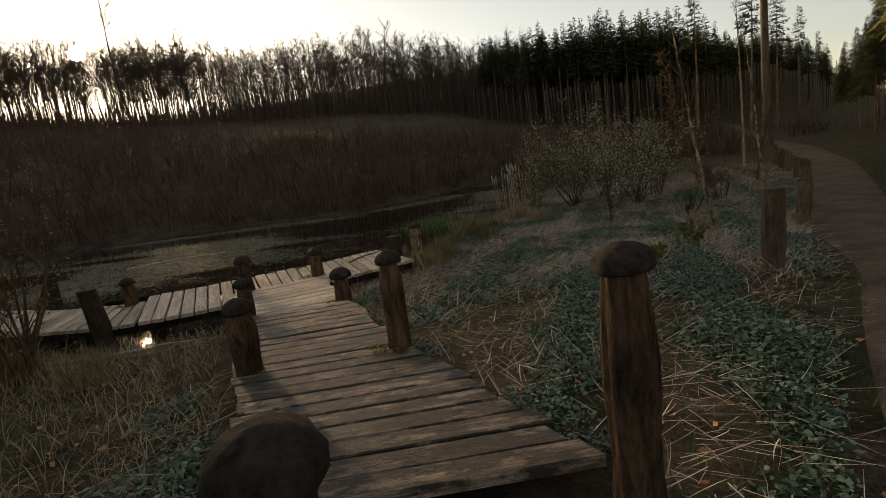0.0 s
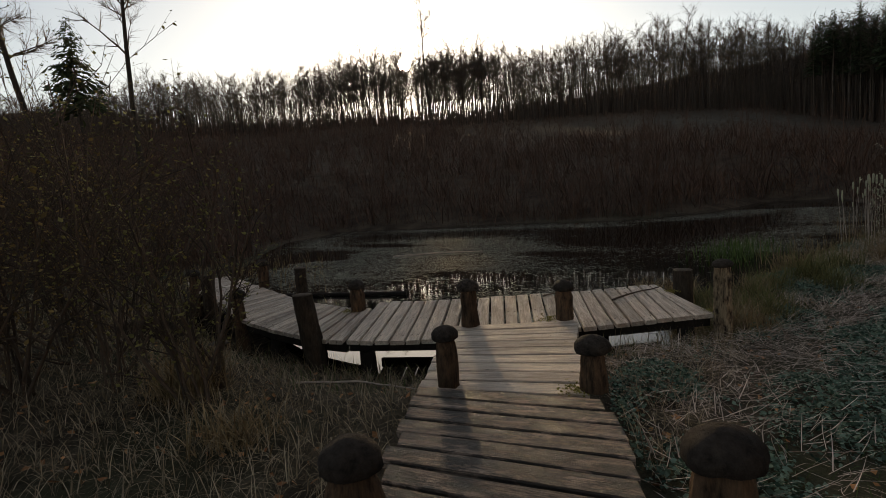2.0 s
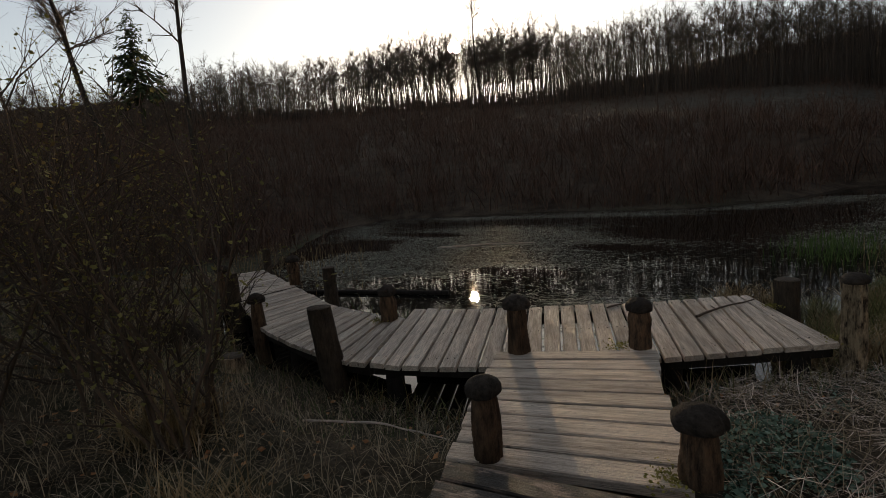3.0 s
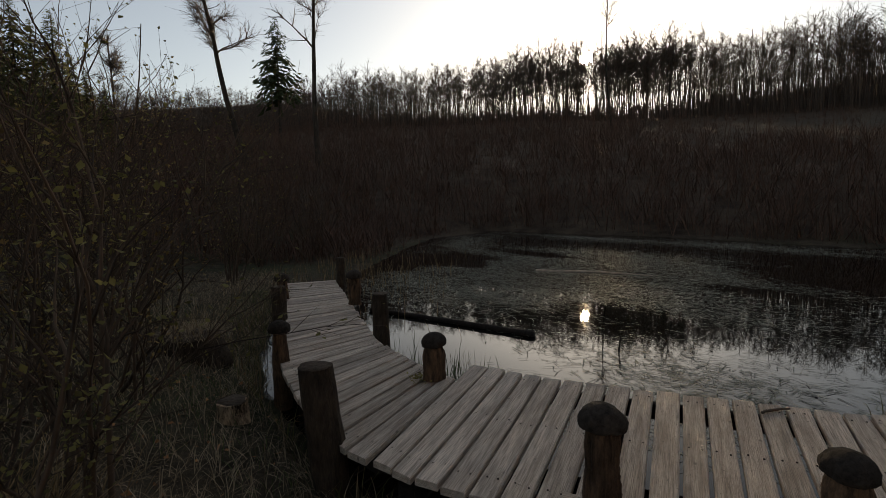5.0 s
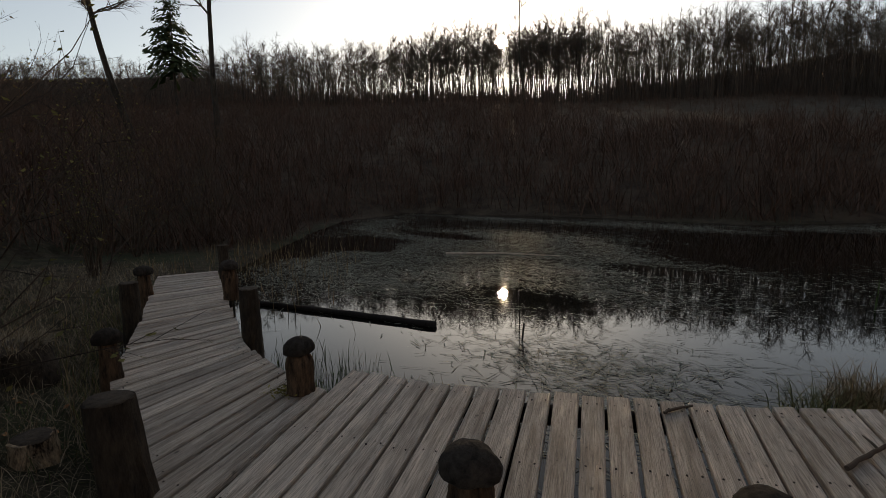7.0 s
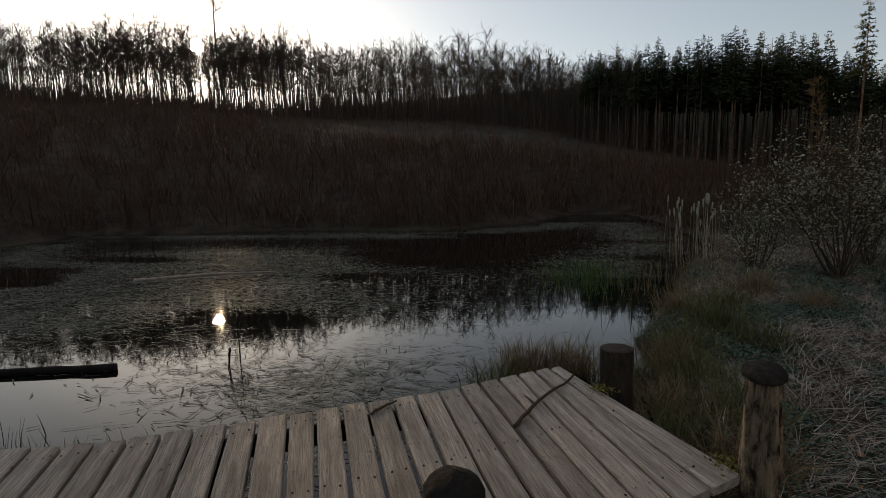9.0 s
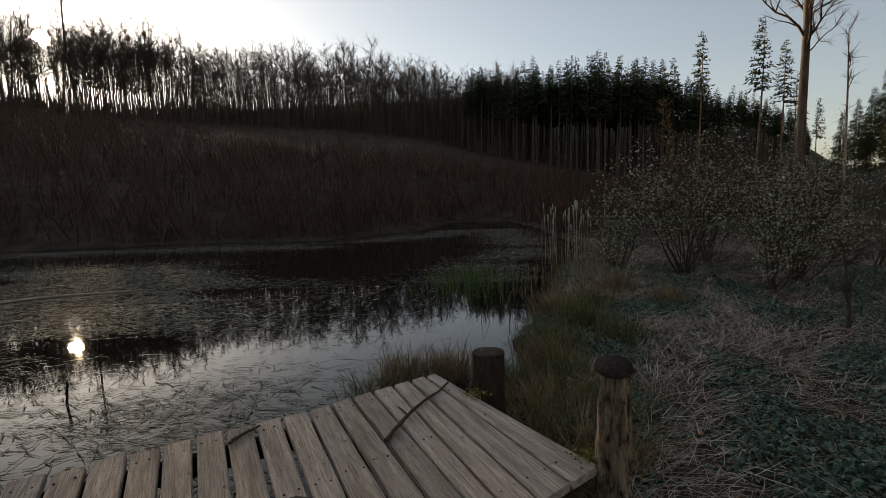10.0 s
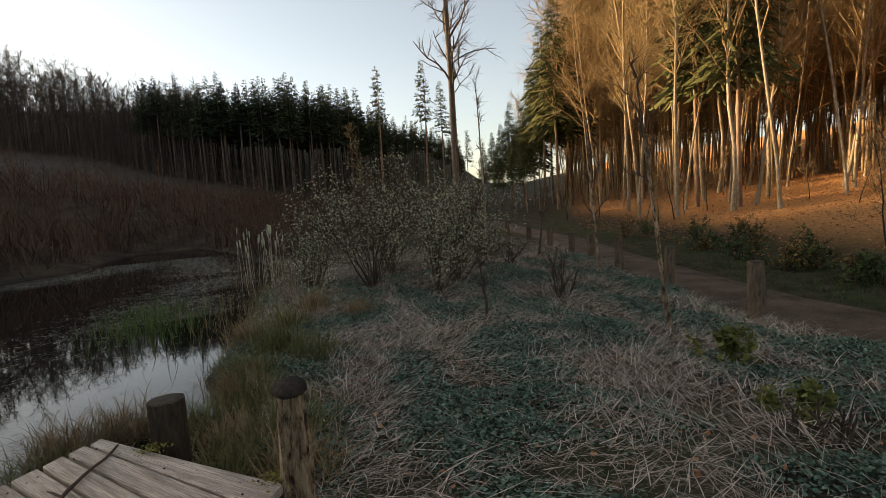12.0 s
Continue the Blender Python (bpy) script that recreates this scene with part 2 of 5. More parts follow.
def tri_mesh(name, v, f, mat, smooth=True):
    me = bpy.data.meshes.new(name)
    v, f = np.asarray(v, np.float32), np.asarray(f, np.int32)
    me.vertices.add(len(v))
    me.vertices.foreach_set("co", v.ravel())
    me.loops.add(f.size)
    me.loops.foreach_set("vertex_index", f.ravel())
    me.polygons.add(len(f))
    me.polygons.foreach_set("loop_start", np.arange(0, f.size, 3, dtype=np.int32))
    me.polygons.foreach_set("use_smooth", np.full(len(f), smooth))
    me.update(calc_edges=True)
    me.materials.append(mat)
    return me


def part(name, me, parent, label="", m=None):
    ob = new(name, me)
    ob.parent = parent
    if m is not None:
        ob.matrix_basis = m
    return tagged(ob, label) if label else ob


def thing(name, at, label, category, group="", turn=0.0):
    ob = new(name)
    ob.empty_display_size = 0.1
    ob.matrix_basis = pose(*at, 0, 0, turn)
    return tagged(ob, label, category, group)


def stuff(name, soup, mat, label, category):
    return tagged(new(name, soup.mesh(name, mat)), label, category, kind="stuff")


def scatter(v, f, pos, turn, size, lean=None):
    """Many copies of one template as arrays."""
    pos, turn, size = np.asarray(pos, float), np.asarray(turn, float), np.asarray(size, float)
    c, s = np.cos(turn)[:, None], np.sin(turn)[:, None]
    if size.ndim == 1:
        size = np.stack([size] * 3, 1)
    x, y, z = v[None, :, 0] * size[:, :1], v[None, :, 1] * size[:, 1:2], v[None, :, 2] * size[:, 2:]
    out = np.stack([c * x - s * y, s * x + c * y, z], -1)
    if lean is not None:
        out[..., :2] += out[..., 2:] * lean[:, None, :]
    out += pos[:, None]
    g = f[None] + (np.arange(len(pos)) * len(v))[:, None, None]
    return out.reshape(-1, 3), g.reshape(-1, 3)


def blades(pos, length, width, rng, lean=0.5, droop=0.6, seg=3, heading=None):
    """Bent tapering strips that grow from pos."""
    n = len(pos)
    h = rng.uniform(0, 2 * np.pi, n) if heading is None else heading
    L = length * rng.uniform(0.55, 1.15, n)
    ln = np.abs(rng.normal(0, 1, n)) * lean
    out = np.stack([np.cos(h), np.sin(h)], 1)
    side = np.stack([-np.sin(h), np.cos(h)], 1)
    u = np.linspace(0, 1, seg + 1)
    ang = ln[:, None] + droop * u[None] ** 1.5
    step = L[:, None] / seg
    hx = np.cumsum(np.concatenate([np.zeros((n, 1)), np.sin(ang[:, 1:]) * step], 1), 1)
    hz_ = np.cumsum(np.concatenate([np.zeros((n, 1)), np.cos(ang[:, 1:]) * step], 1), 1)
    w = width * rng.uniform(0.6, 1.3, n)[:, None] * (1 - u[None] ** 2 * 0.9) * 0.5
    mid = np.empty((n, seg + 1, 3))
    mid[..., :2] = pos[:, None, :2] + out[:, None] * hx[..., None]
    mid[..., 2] = pos[:, None, 2] + hz_
    off = np.zeros((n, seg + 1, 3))
    off[..., :2] = side[:, None] * w[..., None]
    v = np.stack([mid - off, mid + off], 2).reshape(n, -1, 3)
    q = np.array([[2 * k, 2 * k + 1, 2 * k + 3, 2 * k + 2] for k in range(seg)])
    q = np.concatenate([q[:, [0, 1, 2]], q[:, [0, 2, 3]]])
    f = q[None] + (np.arange(n) * 2 * (seg + 1))[:, None, None]
    return v.reshape(-1, 3), f.reshape(-1, 3)


def leaves(pos, size, rng, flat=0.5):
    """Small folded diamonds in free attitudes."""
    n = len(pos)
    a = rng.normal(0, 1, (n, 3))
    a[:, 2] *= flat
    a /= np.linalg.norm(a, axis=1, keepdims=True)
    b = np.cross(a, rng.normal(0, 1, (n, 3)) * (1 - flat) + np.array([0, 0, 1.0]))
    b /= np.linalg.norm(b, axis=1, keepdims=True) + 1e-9
    s = (size * rng.uniform(0.6, 1.35, n))[:, None]
    up = np.cross(a, b)
    v = np.stack([pos, pos + a * s * 0.5 + b * s * 0.32, pos + a * s, pos + a * s * 0.5 - b * s * 0.32 + up * s * 0.15], 1)
    f = np.array([[0, 1, 2], [0, 2, 3]])[None] + (np.arange(n) * 4)[:, None, None]
    return v.reshape(-1, 3), f.reshape(-1, 3)


def rods(a, b, r, r2=0.4):
    """Thin three-sided rods from points a to points b."""
    d = b - a
    d /= np.linalg.norm(d, axis=1, keepdims=True) + 1e-9
    s = np.cross(d, np.array([0.31, 0.17, 0.93]))
    s /= np.linalg.norm(s, axis=1, keepdims=True) + 1e-9
    u = np.cross(d, s)
    r = np.broadcast_to(np.asarray(r, float), (len(a),))[:, None]
    ring = [s, -0.5 * s + 0.866 * u, -0.5 * s - 0.866 * u]
    v = np.stack([a + k * r for k in ring] + [b + k * r * r2 for k in ring], 1)
    f = np.array([[0, 1, 4], [0, 4, 3], [1, 2, 5], [1, 5, 4], [2, 0, 3], [2, 3, 5]])[None] + (np.arange(len(a)) * 6)[:, None, None]
    return v.reshape(-1, 3), f.reshape(-1, 3)


# ---- terrain ----
POND = np.array([(-0.2, 7.3), (-3.4, 7.2), (-4.8, 7.5), (-7.2, 8.5), (-9.5, 10.7), (-11.6, 12.5), (-14.8, 15.5), (-18, 19), (-19, 23.5),
                 (-10, 25.8), (-4, 26), (-1, 29), (0.5, 35), (3.6, 35.5), (4.4, 31), (5.0, 22), (3.6, 18.5), (2.7, 14.5), (2.1, 13), (2.3, 11.3), (1.9, 9.6), (0.9, 8.6)])
TRACK = np.array([(2.6, -8.0), (3.7, -2.0), (4.7, 1.0), (5.8, 3.2), (7.0, 5.3), (7.85, 6.8), (8.75, 8.9), (9.75, 11.1), (10.95, 13.4), (12.5, 16.2), (14.5, 20), (17.3, 26), (21, 35), (26, 50), (34, 75)])


def pond_distance(x, y):
    """Metres to the shore, minus inside the pond."""
    best, inside = np.full(x.shape, 1e9), np.zeros(x.shape, bool)
    for (ax, ay), (bx, by) in zip(POND, np.roll(POND, -1, 0)):
        ex, ey = bx - ax, by - ay
        k = np.clip(((x - ax) * ex + (y - ay) * ey) / (ex * ex + ey * ey), 0, 1)
        best = np.minimum(best, np.hypot(x - ax - k * ex, y - ay - k * ey))
        inside ^= ((ay > y) != (by > y)) & (x < ex * (y - ay) / (by - ay + 1e-12) + ax)
    return np.where(inside, -best, best)


def track_distance(x, y):
    best = np.full(x.shape, 1e9)
    for (ax, ay), (bx, by) in zip(TRACK[:-1], TRACK[1:]):
        ex, ey = bx - ax, by - ay
        k = np.clip(((x - ax) * ex + (y - ay) * ey) / (ex * ex + ey * ey), 0, 1)
        best = np.minimum(best, np.hypot(x - ax - k * ex, y - ay - k * ey))
    return best


def waves(x, y, scale, seed):
    """Smooth unevenness from a few crossed sines."""
    r = np.random.default_rng(seed)
    out = np.zeros(np.shape(x))
    for k in range(5):
        a, p = r.uniform(0, 2 * np.pi, 2)
        s = scale * r.uniform(0.6, 1.6)
        out += np.sin((x * np.cos(a) + y * np.sin(a)) / s + p)
    return out / 5


CREST_AZ = [-180, -125, -110, -98, -80, -67, -58, -45, -37, -25, -15, -5, 2, 9.3, 15, 29, 35, 45, 70, 100, 140, 180]
CREST_EL = [2, 3, 4.5, 5.5, 6.5, 7.6, 7.6, 8.0, 7.4, 7.0, 6.7, 5.6, 3.7, 2.1, 0.8, -0.5, -0.8, 0.0, 1.6, 2.0, 2, 2]
CREST_R = [120, 110, 85, 80, 95, 110, 115, 115, 115, 115, 113, 107, 92, 80, 75, 80, 120, 90, 70, 80, 120, 120]
BACK_AZ = [-180, -125, -100, -80, -70, -66, -50, -37, -33, -27, -20, -12, 0, 14, 20, 26, 30, 34, 38, 50, 75, 110, 180]
BACK_EL = [4, 7, 7.4, 9.2, 10.2, 8.2, 7.6, 7.1, 7.4, 8.2, 8.8, 9.3, 9.6, 9.2, 8.6, 6.4, 4.4, 1.2, 0.8, 3.0, 4.6, 5.0, 4]
FOOT_R = [30, 30, 14, 12, 16, 22, 25, 25, 24, 23, 22, 23, 26, 30, 34, 40, 60, 24, 14, 18, 25, 30]


def height(x, y):
    x, y = np.asarray(x, float), np.asarray(y, float)
    d = pond_distance(x, y)
    near = 0.22 - 0.07 * np.clip(y - 2.2, -4, 8.4) - 0.012 * np.clip(y - 12, 0, 40)
    near = np.maximum(near, -0.40)
    near += 0.05 * waves(x, y, 1.3, 3) * np.clip((np.abs(x - 2.5) - 0.5) / 2, 0, 1) + 0.012 * waves(x, y, 0.4, 4)
    dx, dy = x - HUB[0], y - HUB[1]
    r, az = np.hypot(dx, dy), np.degrees(np.arctan2(dx, dy))
    rc, rf = np.interp(az, CREST_AZ, CREST_R), np.interp(az, CREST_AZ, FOOT_R)
    zc = 1.5 + rc * np.tan(np.radians(np.interp(az, CREST_AZ, CREST_EL)))
    k = np.clip((r - rf) / (rc - rf), 0, 1)
    rise = k ** 0.85 * (1 - 0.25 * k * (1 - k))
    far = np.maximum(near, -0.9) * (1 - k) + zc * rise + 0.5 * k * waves(x, y, 9, 5) * (1 - k)
    z = np.where(r < rf, near, far)
    back = 1.5 + (rc + 55) * np.tan(np.radians(np.interp(az, BACK_AZ, BACK_EL)))
    kb = np.clip((r - rc - 6) / 49, 0, 1)
    z = np.where(r > rc, z + (back - zc) * kb ** 1.2, z) - np.clip(r - rc - 60, 0, 500) * 0.01
    shore = WATER + 0.02 + 0.3 * np.clip(d, 0, 99)
    z = np.where(d > 0, np.minimum(z, shore) + 0.0, np.maximum(WATER - 0.02 + 0.45 * d, WATER - 0.8))
    tr = track_distance(x, y)
    return z - 0.04 * np.clip(1.2 - tr, 0, 0.4) / 0.4


def build_ground():
    rs = np.concatenate([np.arange(0.0, 16, 0.16), 16 * 1.035 ** np.arange(0, 122)])
    th = np.linspace(0, 2 * np.pi, 300, endpoint=False)
    R, T = np.meshgrid(rs, th, indexing="ij")
    X, Y = HUB[0] + R * np.sin(T), HUB[1] + R * np.cos(T)
    Z = height(X, Y)
    v = np.stack([X, Y, Z], -1).reshape(-1, 3)
    n, k = len(th), len(rs)
    i, j = np.meshgrid(np.arange(k - 1), np.arange(n), indexing="ij")
    q = np.stack([i * n + j, (i + 1) * n + j, (i + 1) * n + (j + 1) % n, i * n + (j + 1) % n], -1).reshape(-1, 4)
    f = np.concatenate([q[:, [0, 2, 1]], q[:, [0, 3, 2]]])
    me = tri_mesh("ground", v, f, M["ground"])
    az = np.degrees(np.arctan2(X - HUB[0], Y - HUB[1])).ravel()
    r = R.ravel()
    tr = track_distance(X, Y).ravel()
    east = np.clip((az - 43) / 4, 0, 1) * (az < 150)
    leaf = np.clip((tr - 4.5) / 3, 0, 1) * east * np.clip((r - 9) / 5, 0, 1)
    heath = np.clip((r - 19) / 5, 0, 1) * ((az < 8) & (az > -150))
    bare = np.exp(-((r - 72) / 20) ** 2) * np.clip(1 - np.abs(az + 8) / 22, 0, 1)
    bare = np.clip(bare * 1.3, 0, 1)
    col = np.stack([leaf, heath, bare, np.ones(len(az))], 1).astype(np.float32)
    at = me.color_attributes.new("cover", "FLOAT_COLOR", "POINT")
    at.data.foreach_set("color", col.ravel())
    tagged(new("ground", me), "uneven pond bank and wooded valley slopes", "ground", kind="structure")


def ribbon(line, half, lift, mat, name):
    """A strip along a line, draped on the ground."""
    t = np.linspace(0, len(line) - 1, 400)
    cx, cy = np.interp(t, np.arange(len(line)), line[:, 0]), np.interp(t, np.arange(len(line)), line[:, 1])
    for _ in range(30):
        cx[1:-1], cy[1:-1] = (cx[:-2] + cx[2:] + cx[1:-1]) / 3, (cy[:-2] + cy[2:] + cy[1:-1]) / 3
    dx, dy = np.gradient(cx), np.gradient(cy)
    L = np.hypot(dx, dy)
    nx, ny = dy / L, -dx / L
    u = np.linspace(-1, 1, 13)
    edge = half * (1 + 0.10 * waves(cx, cy, 0.7, 8))
    X = cx[:, None] + nx[:, None] * u * edge[:, None]
    Y = cy[:, None] + ny[:, None] * u * edge[:, None]
    Z = height(X, Y) + lift * (1 - np.abs(u[None]) ** 6 * 1.6) - 0.025 * np.exp(-((np.abs(u) - 0.5) / 0.16) ** 2)[None]
    v = np.stack([X, Y, Z], -1).reshape(-1, 3)
    i, j = np.meshgrid(np.arange(len(t) - 1), np.arange(12), indexing="ij")
    q = np.stack([i * 13 + j, i * 13 + j + 1, (i + 1) * 13 + j + 1, (i + 1) * 13 + j], -1).reshape(-1, 4)
    f = np.concatenate([q[:, [0, 1, 2]], q[:, [0, 2, 3]]])
    return tagged(new(name, tri_mesh(name, v, f, mat)), "trodden brown earth track along the fence posts", "path", kind="structure")


build_ground()
ribbon(TRACK, 0.72, 0.05, M["path"], "path")
wm = bpy.data.meshes.new("water")
wm.from_pydata([(-24, 4, WATER), (13, 4, WATER), (13, 41, WATER), (-24, 41, WATER)], [], [(0, 1, 2, 3)])
wm.materials.append(M["water"])
tagged(new("water", wm), "still dark pond water mirroring the sky", "water", kind="structure")


def ground_at(x, y):
    return float(height(np.array([x]), np.array([y]))[0])


# ---- boardwalk ----
def board(parent, a0, a1, b1, b0, z, thick, mat, rng, name="plank", nails=()):
    """One plank between the edge points a0-a1 (one end) and b0-b1 (other end); z may differ at the two ends."""
    a0, a1, b0, b1 = [Vector((*p, 0)) for p in (a0, a1, b0, b1)]
    za, zb = z if isinstance(z, tuple) else (z, z)
    mid = (a0 + a1 + b0 + b1) / 4
    ax = ((b0 + b1) / 2 - (a0 + a1) / 2)
    turn = math.atan2(ax.y, ax.x)
    inv = Matrix.Rotation(-turn, 3, "Z")
    ends = []
    for p, q, dz in ((a0, a1, za), (b0, b1, zb)):
        p, q = inv @ (p - mid), inv @ (q - mid)
        if p.y > q.y:
            p, q = q, p
        ends.append((p, q, dz + rng.uniform(-0.004, 0.004)))
    zm = (za + zb) / 2
    c, sink = 0.007, rng.uniform(-0.004, 0.004)
    v = []
    for k in (0.0, 0.5, 1.0):
        p, q = ends[0][0].lerp(ends[1][0], k), ends[0][1].lerp(ends[1][1], k)
        dz = ends[0][2] * (1 - k) + ends[1][2] * k - zm + sink * (1 if k == 0.5 else 0)
        w = rng.uniform(-0.003, 0.003)
        v += [(p.x, p.y + w, dz - thick), (q.x, q.y + w, dz - thick), (q.x, q.y + w, dz - c), (q.x, q.y - c + w, dz), (p.x, p.y + c + w, dz), (p.x, p.y + w, dz - c)]
    f = [(0, 1, 2, 3, 4, 5), (17, 16, 15, 14, 13, 12)]
    for s in (0, 6):
        f += [(s + k, s + 6 + k, s + 6 + (k + 1) % 6, s + (k + 1) % 6) for k in range(6)]
    me = bpy.data.meshes.new(name)
    me.from_pydata(v, [], f)
    me.materials.append(mat)
    ob = part(name, me, parent, m=pose(mid.x, mid.y, zm, 0, 0, math.degrees(turn)))
    if nails:
        L, w = (ends[1][0] - ends[0][0]).length, (ends[0][1] - ends[0][0]).length
        for u in nails:
            for s in (-0.27, 0.27):
                part("nail", NAIL, ob, m=pose(L * (u - 0.5) + rng.uniform(-0.015, 0.015), w * (s + rng.uniform(-0.06, 0.06)), 0.001))
    return ob


def along(line, k):
    """Point at the share k of a polyline's length."""
    line = np.asarray(line, float)
    L = np.concatenate([[0], np.cumsum(np.hypot(*np.diff(line, axis=0).T))])
    s = k * L[-1]
    return float(np.interp(s, L, line[:, 0])), float(np.interp(s, L, line[:, 1]))


def planking(parent, side_a, side_b, n, z, thick, mat, gap, rng, z_end=None, ragged=0.015, nails=(), cuts=None):
    """Boards laid from side to side; cuts: the shares of both sides at which they meet, where they are uneven."""
    ca, cb = cuts or (np.linspace(0, 1, n + 1), np.linspace(0, 1, n + 1))
    for k in range(n):
        a0, a1, b0, b1 = (np.array(along(s, u)) for s, u in ((side_a, ca[k]), (side_a, ca[k + 1]), (side_b, cb[k]), (side_b, cb[k + 1])))
        ga, gb = gap / 2 * rng.uniform(0.75, 1.3), gap / 2 * rng.uniform(0.75, 1.3)
        da, db = (a1 - a0) / np.linalg.norm(a1 - a0), (b1 - b0) / np.linalg.norm(b1 - b0)
        ax = (b0 + b1 - a0 - a1) / 2
        ax /= np.linalg.norm(ax)
        ea, eb = ax * rng.uniform(-ragged, ragged), ax * rng.uniform(-ragged, ragged)
        zz = z if z_end is None else z + (z_end - z) * (ca[k] + ca[k + 1]) / 2
        board(parent, a0 + da * ga - ea, a1 - da * ga - ea, b1 - db * gb + eb, b0 + db * gb + eb, zz, thick, mat, rng, nails=nails)


def beam(parent, line, z0, z1, wide, name="joist"):
    """A squared timber below the planks."""
    for p, q in zip(line[:-1], line[1:]):
        p, q = Vector((*p, 0)), Vector((*q, 0))
        ax = (q - p).normalized()
        s = Vector((-ax.y, ax.x, 0)) * wide / 2
        mid, L = (p + q) / 2, (q - p).length / 2
        bm = bmesh.new()
        bmesh.ops.create_cube(bm, size=1)
        bmesh.ops.scale(bm, vec=(L * 2, wide, z1 - z0), verts=bm.verts)
        bmesh.ops.bevel(bm, geom=bm.edges[:], offset=0.006, segments=1, affect="EDGES")
        me = bpy.data.meshes.new(name)
        bm.to_mesh(me)
        bm.free()
        me.materials.append(M["beam"])
        part(name, me, parent, m=pose(mid.x, mid.y, (z0 + z1) / 2, 0, 0, math.degrees(math.atan2(ax.y, ax.x))))


def round_part(profile, rng, sides=22, rough=0.05, freq=3.0, lean=(0, 0), split=0.0, cracks=4):
    """A turned shape with dents and cracks; profile rows are (height, radius)."""
    profile = np.asarray(profile, float)
    zs, rs = profile[:, 0], profile[:, 1]
    th = np.linspace(0, 2 * np.pi, sides, endpoint=False)
    ph = rng.uniform(0, 6.28, 6)
    lobes = 1 + rough * (np.sin(2 * th + ph[0]) * 0.6 + np.sin(3 * th + ph[1]) * 0.5 + np.sin(5 * th + ph[2]) * 0.35)
    wob = 1 + rough * 0.7 * np.sin(zs[:, None] * freq * 4 + th[None] * 2 + ph[3]) + rough * 0.5 * rng.uniform(-1, 1, (len(zs), sides))
    crack = np.ones(sides)
    if split:
        for a in rng.integers(0, sides, cracks):
            crack[a] -= split * rng.uniform(0.4, 1)
    R = rs[:, None] * lobes[None] * wob * crack[None]
    X = R * np.cos(th) + lean[0] * zs[:, None]
    Y = R * np.sin(th) + lean[1] * zs[:, None]
    Z = np.repeat(zs[:, None], sides, 1) + (rough * 0.15 * rs[:, None]) * rng.uniform(-1, 1, X.shape)
    k = len(zs)
    v = np.stack([X, Y, Z], -1).reshape(-1, 3)
    i, j = np.meshgrid(np.arange(k - 1), np.arange(sides), indexing="ij")
    q = np.stack([i * sides + j, i * sides + (j + 1) % sides, (i + 1) * sides + (j + 1) % sides, (i + 1) * sides + j], -1).reshape(-1, 4)
    s = Soup()
    s.add(v, q)
    top = np.concatenate([v[-sides:], v[-sides:].mean(0, keepdims=True)])
    s.add(top, [[j, (j + 1) % sides, sides] for j in range(sides)])
    return s


def mushroom_post(x, y, foot, top, r, rng_seed, cap_r=None, cap_h=None, lean=(0, 0), rotten=False):
    """A log post whose head is carved into a mushroom."""
    rng = np.random.default_rng(rng_seed)
    h = top - foot
    cap_r = cap_r or r * 1.22
    cap_h = cap_h or cap_r * 1.05
    ob = thing("mushroom_post", (x, y, foot), "dark weathered post carved as a mushroom on the boardwalk" if not rotten else
               "pale rotten log post with a dark cap at the deck corner", "post", "carved boardwalk posts")
    hs = h - cap_h
    zs = np.linspace(0, hs, 30)
    u = zs / hs
    rs = r * (1.05 - 0.04 * u - 0.24 * np.clip((u - 0.72) / 0.28, 0, 1) ** 1.5 + 0.05 * np.sin(u * 7 + rng_seed))
    shaft = round_part(np.stack([zs, rs], 1), rng, 36, 0.065 if not rotten else 0.08, 3.0, lean, 0.16 if not rotten else 0.30, 5 if not rotten else 9)
    part("shaft", shaft.mesh("shaft", M["rotten"] if rotten else M["post"]), ob)
    prof = [(hs - cap_h * 0.06, r * 0.72), (hs - cap_h * 0.04, cap_r * 0.96), (hs + cap_h * 0.06, cap_r * 1.03), (hs + cap_h * 0.36, cap_r * 1.03), (hs + cap_h * 0.58, cap_r * 0.92),
            (hs + cap_h * 0.78, cap_r * 0.70), (hs + cap_h * 0.92, cap_r * 0.42), (hs + cap_h, cap_r * 0.12)]
    cap = round_part(prof, rng, 26, 0.075, 2.0, lean, 0.12)
    part("cap", cap.mesh("cap", M["cap"]), ob, "rounded mushroom cap")
    return ob


def log_post(x, y, foot, top, r, seed, lean=(0, 0), label="", name="log_post", mat="logbark", group="cut log posts"):
    """A cut log standing upright with a sawn top."""
    rng = np.random.default_rng(seed)
    h = top - foot
    ob = thing(name, (x, y, foot), label or "bark-covered log post with a sawn top at the deck edge", "post", group)
    zs = np.linspace(0, h, 10)
    rs = r * (1 + 0.06 * np.sin(zs * 5 + seed))
    rs[-1] *= 0.96
    part("log", round_part(np.stack([zs, rs], 1), rng, 20, 0.06, 3.0, lean, 0.12).mesh("log", M[mat]), ob)
    end = round_part([(h - 0.004, r * 0.93), (h + 0.004, r * 0.9), (h + 0.006, r * 0.5)], rng, 20, 0.05, 3.0, lean, 0.05)
    part("sawn_top", end.mesh("sawn_top", M["sawn"]), ob, "grey sawn end grain")
    return ob


